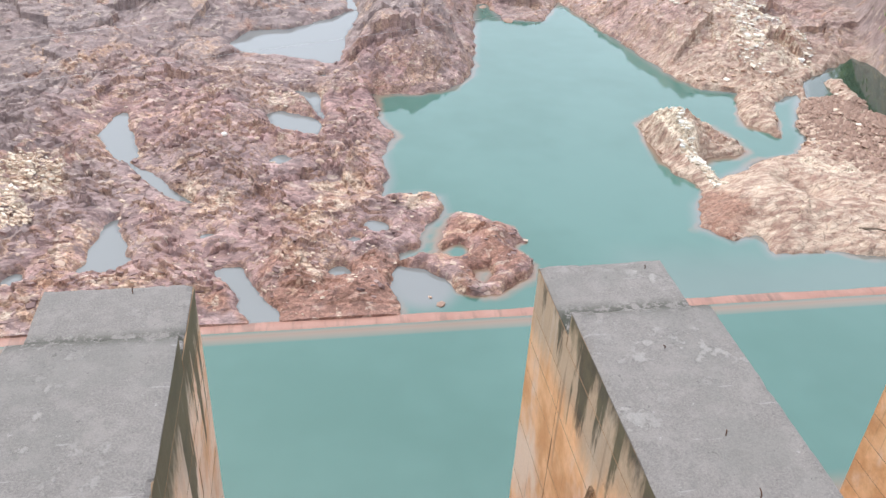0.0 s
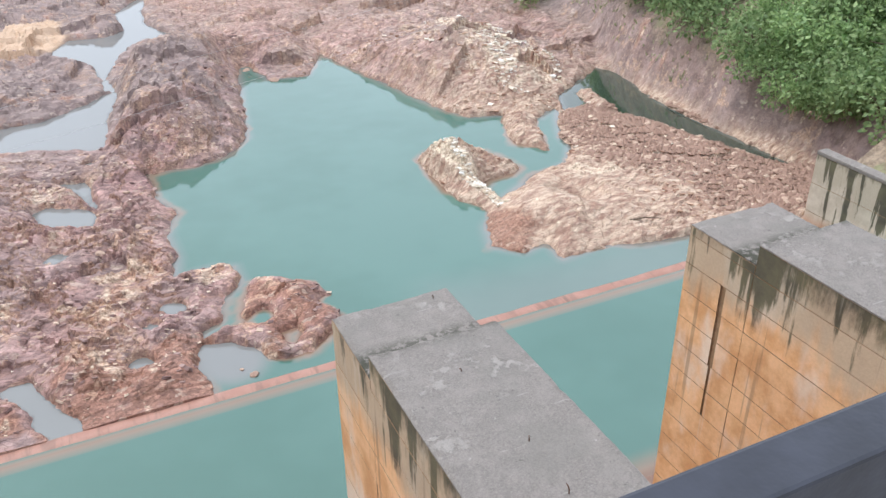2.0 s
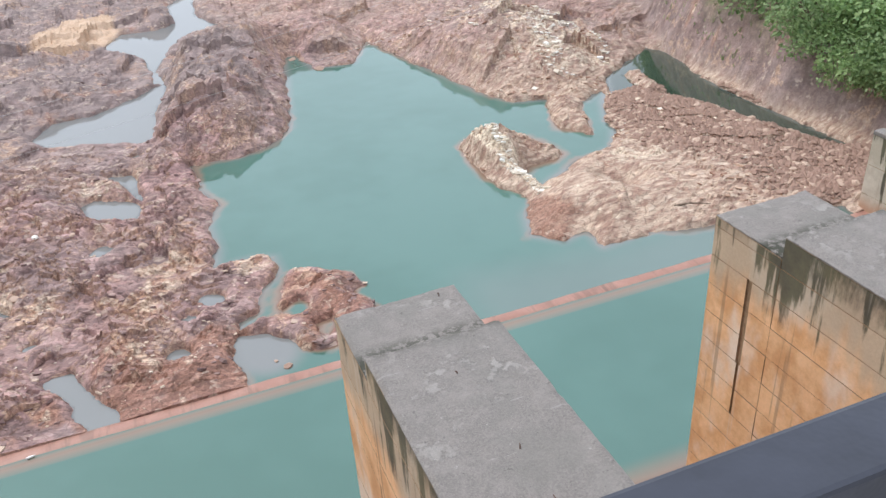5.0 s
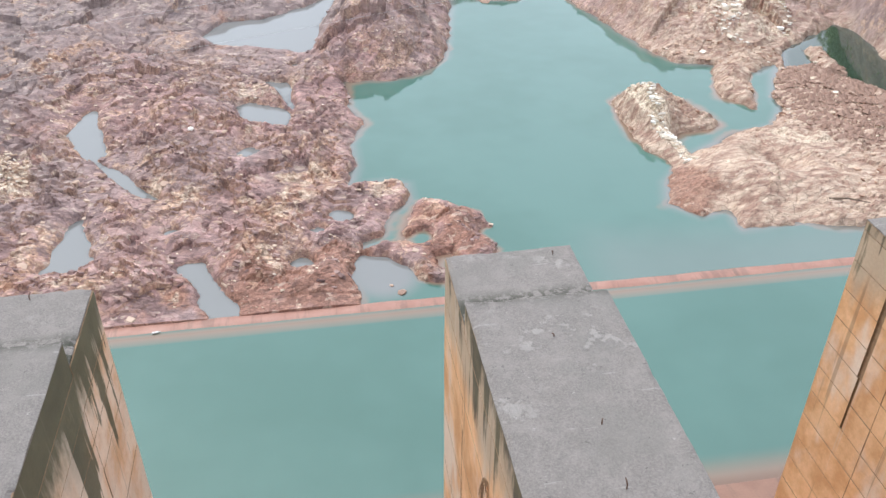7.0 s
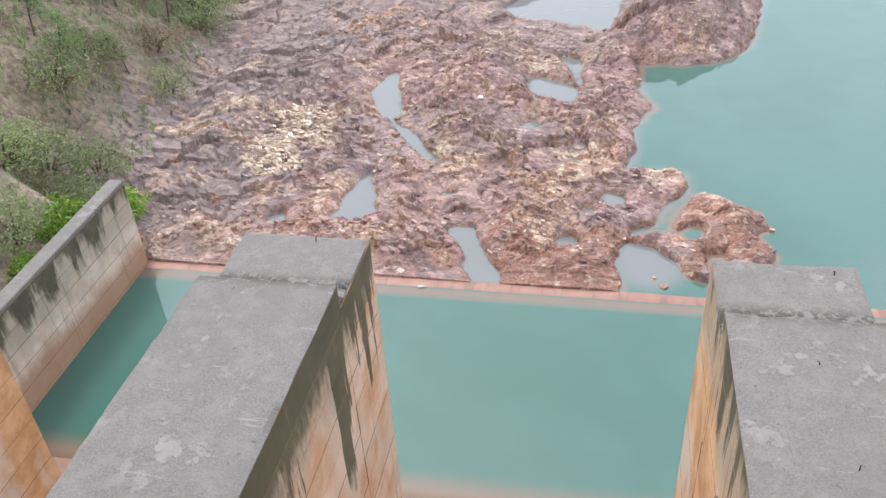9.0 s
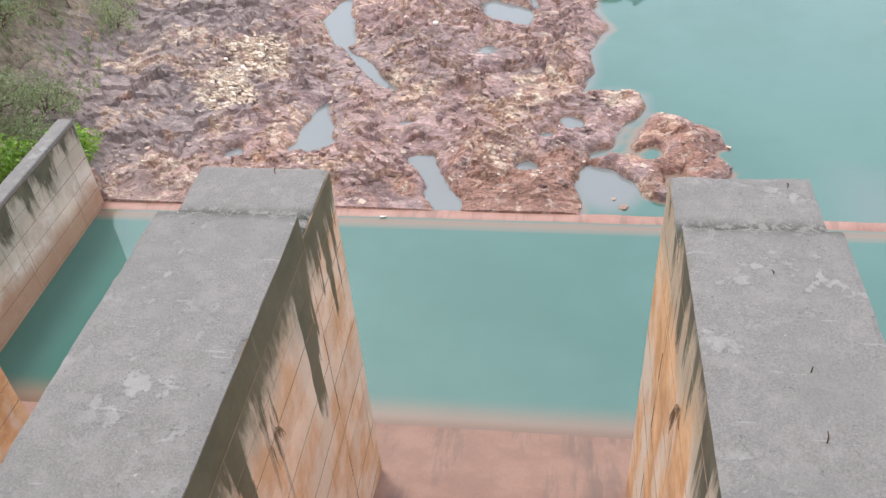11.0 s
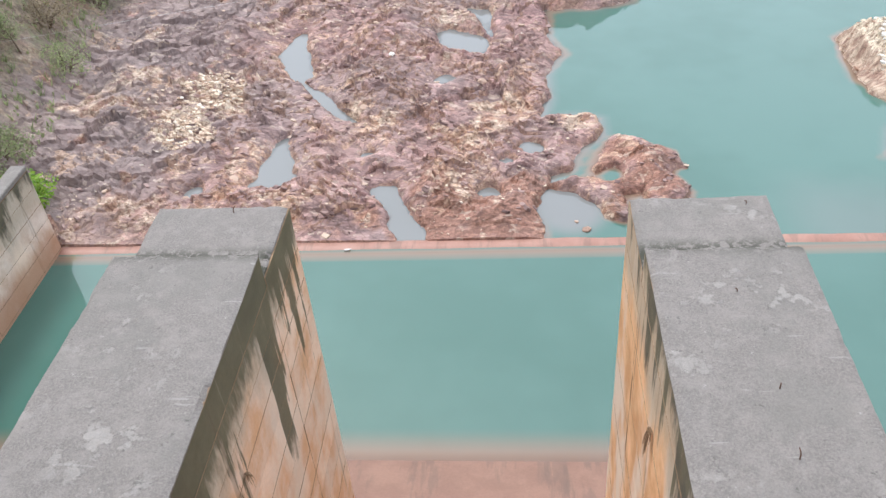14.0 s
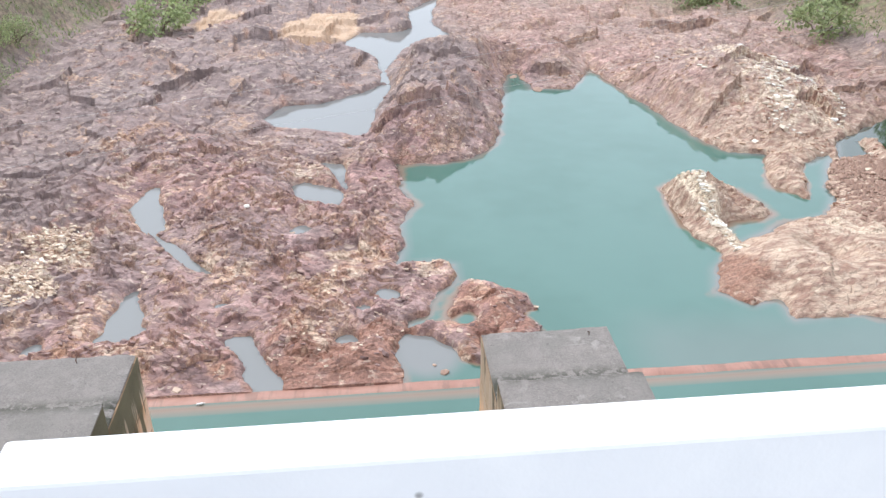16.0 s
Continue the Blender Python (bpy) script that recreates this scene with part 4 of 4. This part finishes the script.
scatter([slope_tree(580 + i, 3.6 + 0.5 * i) for i in range(3)], [(-26.5, 41, 1.0), (-29.5, 38, 1.1), (-31, 44, 1.2), (-28, 47.5, 1.1), (-33, 36, 1.0), (-24.8, 49.5, 0.9), (-27.3, 34.5, 0.8), (-30.5, 51, 1.3), (-34, 49, 1.2), (-26.8, 55, 1.1), (-24.5, 37.2, 0.7), (-28.6, 42.5, 1.25), (-32.2, 40.5, 1.3), (-29.8, 46, 1.4), (-26.2, 45.2, 0.9), (-27.6, 51.5, 1.2), (-34.5, 43, 1.3), (-25.6, 33.2, 0.7), (-30.2, 34, 1.0), (-32.6, 54, 1.3), (-28.8, 58.5, 1.3)])

far_models = [shrub(540 + i, 1.6, 1.7, 18, 60, 0.26, 0.6, LEAF_DRY, "low green shrub on the far hillside", "shrubs on the far hillside") for i in range(2)]
places = [(rnd.uniform(-42, -17), rnd.uniform(74, 104), rnd.uniform(1.2, 2.6)) for i in range(22)]
places += [(rnd.uniform(34, 62), rnd.uniform(60, 104), rnd.uniform(1.2, 2.6)) for i in range(22)]
scatter(far_models, places)

bright = [shrub(560 + i, 0.9, 1.5, 16, 80, 0.17, 0.4, LEAF_BRIGHT, "bright yellow-green bush behind the side wall", "bushes behind the wall") for i in range(2)]
scatter(bright, [(-19.5, 26.0, 1.15), (-20.3, 25.0, 0.9), (-20.2, 23.0, 1.0), (-19.8, 20.6, 0.8), (-20.4, 17.8, 0.9)])

# dry grass on the banks
rng = np.random.default_rng(77)
gy_ = rng.uniform(10, 95, 16000)
side = rng.random(16000) < 0.62
gx_ = np.where(side, np.interp(gy_, WEST_TOE, WEST_X) - 1.0 - 22 * rng.random(16000), np.interp(gy_, EAST_TOE, EAST_X) + 1.2 + 20 * rng.random(16000))
gz_ = relief(gx_[None], gy_[None])[0][0]
p = np.stack([gx_, gy_, gz_ - 0.03], -1)
v, f = [], []
tall = rng.uniform(0.15, 0.5, 16000)
for k in range(3):
    a = rng.uniform(0, 6.28, 16000)
    w = np.stack([np.cos(a), np.sin(a), 0 * a], -1) * 0.05
    tip = p + np.stack([np.cos(a * 3) * tall * 0.5, np.sin(a * 3) * tall * 0.5, tall], -1)
    v.append(np.stack([p - w, p + w, tip], 1).reshape(-1, 3))
v = np.concatenate(v)
tagged(mesh_object("grass", v.tolist(), [(3 * i, 3 * i + 1, 3 * i + 2) for i in range(len(v) // 3)], LEAF_DRY), "thin dry grass tufts on the valley sides", "grass", kind="stuff")

# ---------------------------------------------------------------- loose stones
def stone_mesh(seed, flat):
    rng = random.Random(seed)
    bm = bmesh.new()
    bmesh.ops.create_icosphere(bm, subdivisions=1, radius=1)
    for v in bm.verts:
        v.co = Vector((v.co.x * rng.uniform(0.75, 1.15), v.co.y * rng.uniform(0.6, 0.95), v.co.z * flat * rng.uniform(0.7, 1.2)))
    me = bpy.data.meshes.new("stone")
    bm.to_mesh(me)
    bm.free()
    me.materials.append(STONE)
    return me


STONES = [stone_mesh(600 + i, 0.35 + 0.08 * (i % 4)) for i in range(10)]
PALE_STONE = stone_mesh(640, 0.6)
PALE_STONE.materials[0] = QUARTZ
rnd = random.Random(21)


def stones(count, spot, label, group, lo, hi):
    made = 0
    while made < count:
        x, y = spot()
        h = ground_at(x, y)
        if h < 0.08:
            continue
        s = lo + (hi - lo) * rnd.random() ** 2.5
        ob = new("stone", STONES[made % len(STONES)])
        ob.matrix_world = pose(x, y, h + s * 0.12, rnd.uniform(-20, 20), rnd.uniform(-20, 20), rnd.uniform(0, 360)) @ Matrix.Scale(s, 4)
        tagged(ob, label, "stone", group)
        made += 1


def in_rubble():
    while True:
        x, y = rnd.uniform(24, 35.5), rnd.uniform(25.5, 43)
        if x > 25.0 + 2.5 * rnd.random() + (y < 33) * 2.0 and x < 34.5 and x > 24 + (y - 38) * 0.7:
            return x, y


stones(300, in_rubble, "reddish broken rock slab lying in the rubble", "rubble stones by the east bank", 0.12, 0.36)
stones(70, lambda: (rnd.uniform(-17, 1), rnd.uniform(25.5, 48)), "pale broken stone lying on the bedrock", "loose stones on the bedrock", 0.1, 0.3)
for x, y, z, s, label in ((2.4, 25.55, 0.0, 0.12, "small dark stone standing in shallow water"), (2.75, 25.05, 0.0, 0.24, "reddish stone standing in shallow water"), (12.4, 61.7, 0.0, 0.55, "low rock standing out of the pool"), (12.9, 58.9, 0.0, 0.5, "low rock standing out of the pool"), (-6.1, 38.6, None, 0.2, "white stone block on the purple bedrock"), (11.6, 62.2, 0.0, 0.4, "low rock standing out of the pool")):
    ob = new("stone", STONES[int(x * 7) % len(STONES)] if z is not None else PALE_STONE)
    ob.matrix_world = pose(x, y, ground_at(x, y) + 0.1 if z is None else z, 0, 8, x * 50) @ Matrix.Scale(s, 4)
    tagged(ob, label, "stone", "stones standing alone")
# finer rubble between them
rng = np.random.default_rng(31)
sx, sy = rng.uniform(24.5, 35, 11000), rng.uniform(25.5, 43, 11000)
keep = (sx > 24.5 + 3.5 * rng.random(11000) + (sy < 33) * 2.0) & (sx > 24 + (sy - 38) * 0.7)
sx, sy = sx[keep], sy[keep]
sz = relief(sx[None], sy[None])[0][0]
sx, sy, sz = sx[sz > 0.06], sy[sz > 0.06], sz[sz > 0.06]
base = np.array([(1, 0, 0), (0, 1, 0), (-1, 0, 0), (0, -1, 0), (0, 0, 0.6), (0, 0, -0.6)], float)
tri = [(0, 1, 4), (1, 2, 4), (2, 3, 4), (3, 0, 4), (1, 0, 5), (2, 1, 5), (3, 2, 5), (0, 3, 5)]
n = len(sx)
size = (0.05 + 0.2 * rng.random(n) ** 2)[:, None, None] * rng.uniform(0.6, 1.4, (n, 6, 1))
ang = rng.uniform(0, 6.28, n)
rot = np.zeros((n, 3, 3))
rot[:, 0, 0], rot[:, 0, 1], rot[:, 1, 0], rot[:, 1, 1], rot[:, 2, 2] = np.cos(ang), -np.sin(ang), np.sin(ang), np.cos(ang), 1
v = np.einsum("nij,nkj->nki", rot, base[None] * size) + np.stack([sx, sy, sz + 0.02], -1)[:, None]
tagged(mesh_object("rubble", v.reshape(-1, 3).tolist(), [tuple(6 * i + k for k in t) for i in range(n) for t in tri], STONE), "fine reddish rubble between larger stones", "rubble", kind="stuff")

def fragments(name, count, xr, yr, accept, lo, hi, material, label, seed):
    """Angular plates of broken rock lying at all tilts, as one mesh."""
    rng = np.random.default_rng(seed)
    x, y = rng.uniform(*xr, count), rng.uniform(*yr, count)
    z, _, s, _, _ = (a[0] for a in relief(x[None], y[None]))
    ok = (s > 0.05) & (z > 0.0) & accept(x, y, rng)
    x, y, z = x[ok], y[ok], z[ok]
    n = len(x)
    corner = np.array([(a, b, c) for c in (-1, 1) for b in (-1, 1) for a in (-1, 1)], float)
    size = (lo + (hi - lo) * rng.random(n) ** 3)[:, None, None]
    v = corner[None] * np.stack([np.ones(n), rng.uniform(0.35, 0.8, n), rng.uniform(0.15, 0.4, n)], -1)[:, None] * rng.uniform(0.6, 1.15, (n, 8, 1)) * size
    turn, tip = rng.normal(2.7, 0.5, n), rng.normal(0.35, 0.35, n)
    ct, st, cp, sp = np.cos(turn), np.sin(turn), np.cos(tip), np.sin(tip)
    v = np.stack([v[..., 0], v[..., 1] * cp[:, None] - v[..., 2] * sp[:, None], v[..., 1] * sp[:, None] + v[..., 2] * cp[:, None]], -1)
    v = np.stack([v[..., 0] * ct[:, None] - v[..., 1] * st[:, None], v[..., 0] * st[:, None] + v[..., 1] * ct[:, None], v[..., 2]], -1)
    v += np.stack([x, y, z + size[:, 0, 0] * 0.08], -1)[:, None]
    quad = ((0, 2, 3, 1), (4, 5, 7, 6), (0, 1, 5, 4), (2, 6, 7, 3), (0, 4, 6, 2), (1, 3, 7, 5))
    f = (np.arange(n)[:, None, None] * 8 + np.array(quad)[None]).reshape(-1, 4)
    tagged(mesh_object(name, v.reshape(-1, 3).tolist(), f.tolist(), material), label, "rock", kind="stuff")


def patchy(scale, seed, cut):
    return lambda x, y, rng: fbm(x * scale, y * scale, seed, 3) + rng.normal(0, 0.12, len(x)) > cut


fragments("broken_rock", 6000, (-18.5, 8), (24.7, 50), patchy(0.5, 200, 0.1), 0.03, 0.17, BROKEN, "purple-brown broken rock plates over the bedrock", 1)
fragments("broken_rock", 900, (-22, 12), (48, 76), patchy(0.3, 204, 0.1), 0.06, 0.3, BROKEN, "purple-brown broken rock plates over the far bedrock", 2)
fragments("pale_rock", 7000, (-18.5, 6), (24.7, 50), patchy(0.33, 210, 0.17), 0.015, 0.09, BROKEN_PALE, "small cream and ochre rock chips in drifts", 3)
fragments("pale_rock", 6000, (-17.3, -12.6), (30.5, 39.5), lambda x, y, rng: (((x + 15.1) / 1.9) ** 2 + ((y - 34.9) / 4.0) ** 2 < 1) & (fbm(x * 0.8, y * 0.8, 215, 3) > -0.14), 0.03, 0.16, BROKEN_PALE, "cream white rock slabs in one weathered outcrop", 4)
fragments("pale_rock", 900, (16.6, 18.4), (32.6, 41.4), lambda x, y, rng: np.abs(x - 17.4 - 0.25 * np.sin(y)) < 0.26, 0.05, 0.2, QUARTZ, "white quartz blocks along the islet ridge", 5)
fragments("pale_rock", 4500, (22, 34), (46, 66), lambda x, y, rng: (fbm(x * 0.55, y * 0.16, 220, 3) > 0.2) & (np.hypot((x - 27.5) / 5.0, (y - 55) / 9.0) < 1), 0.05, 0.26, QUARTZ, "white rock slabs on the far outcrop", 6)
fragments("tan_rock", 5000, (15, 32), (26, 62), lambda x, y, rng: (fbm(x * 0.4, y * 0.4, 230, 3) + rng.normal(0, 0.12, len(x)) > 0.14) & (np.hypot(x - 20.3, y - 31.2) > 4.2), 0.03, 0.2, BROKEN_TAN, "pinkish tan broken rock plates on the flat rock", 7)


# dead branch on the flat rock, and two thin lines over the west slope
bm = bmesh.new()
tube(bm, [(0, 0, 0), (0.7, -0.3, 0.12), (1.5, -0.75, 0.1)], (0.05, 0.04, 0.015), 6)
ob = part("dead_branch", bm, BARK)
ob.location = (22.0, 28.1, ground_at(22.6, 27.8) + 0.08)
tagged(ob, "dark dead branch lying on the flat rock", "branch")

def cable(a, b, sag):
    bm = bmesh.new()
    a, b = Vector(a), Vector(b)
    tube(bm, [a.lerp(b, k / 24) - Vector((0, 0, sag * 4 * k / 24 * (1 - k / 24))) for k in range(25)], [0.005] * 25, 5)
    tagged(part("overhead_cable", bm, CABLE, smooth=True), "thin grey wire strung over the valley slope", "cable", "overhead wires")


cable((-38, 30, 6.1), (34, 40, 12.0), 0.5)
cable((-38, 30, 4.3), (34, 40, 10.4), 0.5)

# ---------------------------------------------------------------- cast panels on the pier sides and walls
PANELS = {}


def panel_mesh(wide, tall, material):
    key = (round(wide, 2), round(tall, 2), material.name)
    if key not in PANELS:
        b = 0.005
        o = [(0, -wide / 2, -tall / 2), (0, wide / 2, -tall / 2), (0, wide / 2, tall / 2), (0, -wide / 2, tall / 2)]
        i = [(0.045, -wide / 2 + b, -tall / 2 + b), (0.045, wide / 2 - b, -tall / 2 + b), (0.045, wide / 2 - b, tall / 2 - b), (0.045, -wide / 2 + b, tall / 2 - b)]
        me = bpy.data.meshes.new("panel")
        me.from_pydata(o + i, [], [(4, 5, 6, 7), (0, 1, 5, 4), (1, 2, 6, 5), (2, 3, 7, 6), (3, 0, 4, 7)])
        me.materials.append(material)
        me.materials.append(JOINT)
        me.polygons.foreach_set("material_index", [0, 1, 1, 1, 1])
        PANELS[key] = me
    return PANELS[key]


def panels(parent, x, facing, cols, z0, z1, course, material, seed):
    """Courses of cast panels on a side at x, facing +1 or -1 along x; joints stay as grooves."""
    rng = random.Random(seed)
    z = z0
    row = 0
    while z < z1 - 0.05:
        top = min(z + course, z1)
        edges = cols if row % 2 == 0 or len(cols) < 5 else (cols[0], *((a + b) / 2 for a, b in zip(cols, cols[1:])), cols[-1])
        for a, b in zip(edges, edges[1:]):
            ob = new("panel", panel_mesh(b - a - 0.007, top - z - 0.007, material))
            ob.parent = parent
            ob.matrix_basis = Matrix.Translation((x - facing * (0.046 + rng.uniform(0, 0.012)), (a + b) / 2, (z + top) / 2)) @ Matrix.Rotation(0 if facing > 0 else math.pi, 4, "Z")
        z, row = top, row + 1


for p, x0, x1 in PIERS:
    for x, facing in ((x0, -1), (x1, 1)):
        skin = MOSSY if x0 == -6.75 else SIDE
        panels(p, x, facing, (-0.6, Y_STEP), -0.4, Z_MAIN - 0.055, 0.75, skin, 5)
        if x0 > 10:
            panels(p, x, facing, (Y_STEP, Y_NOSE), -0.4, 5.6, 0.75, skin, 7)
            panels(p, x, facing, (Y_STEP, 11.02), 7.1, 9.35, 0.75, skin, 8)
            panels(p, x, facing, (11.17, Y_NOSE), 7.1, 9.35, 0.75, skin, 9)
            panels(p, x, facing, (Y_STEP, 11.07), 5.6, 7.1, 0.75, skin, 8)
            panels(p, x, facing, (11.13, Y_NOSE), 5.6, 7.1, 0.75, skin, 9)
            panels(p, x, facing, (Y_STEP, Y_NOSE), 9.35, Z_NOSE - 0.055, 0.75, skin, 7)
        else:
            panels(p, x, facing, (Y_STEP, Y_NOSE), -0.4, Z_NOSE - 0.055, 0.75, skin, 7)
panels(WEST_WALL, -17.75, 1, (8.4, 14.4, 19.4, 24.38), -0.6, 3.74, 0.72, WALL, 9)
panels(EAST_WALL, 30.0, -1, (12.9, 18.9, 24.88), -0.6, 3.74, 1.45, WALL_STREAKED, 10)
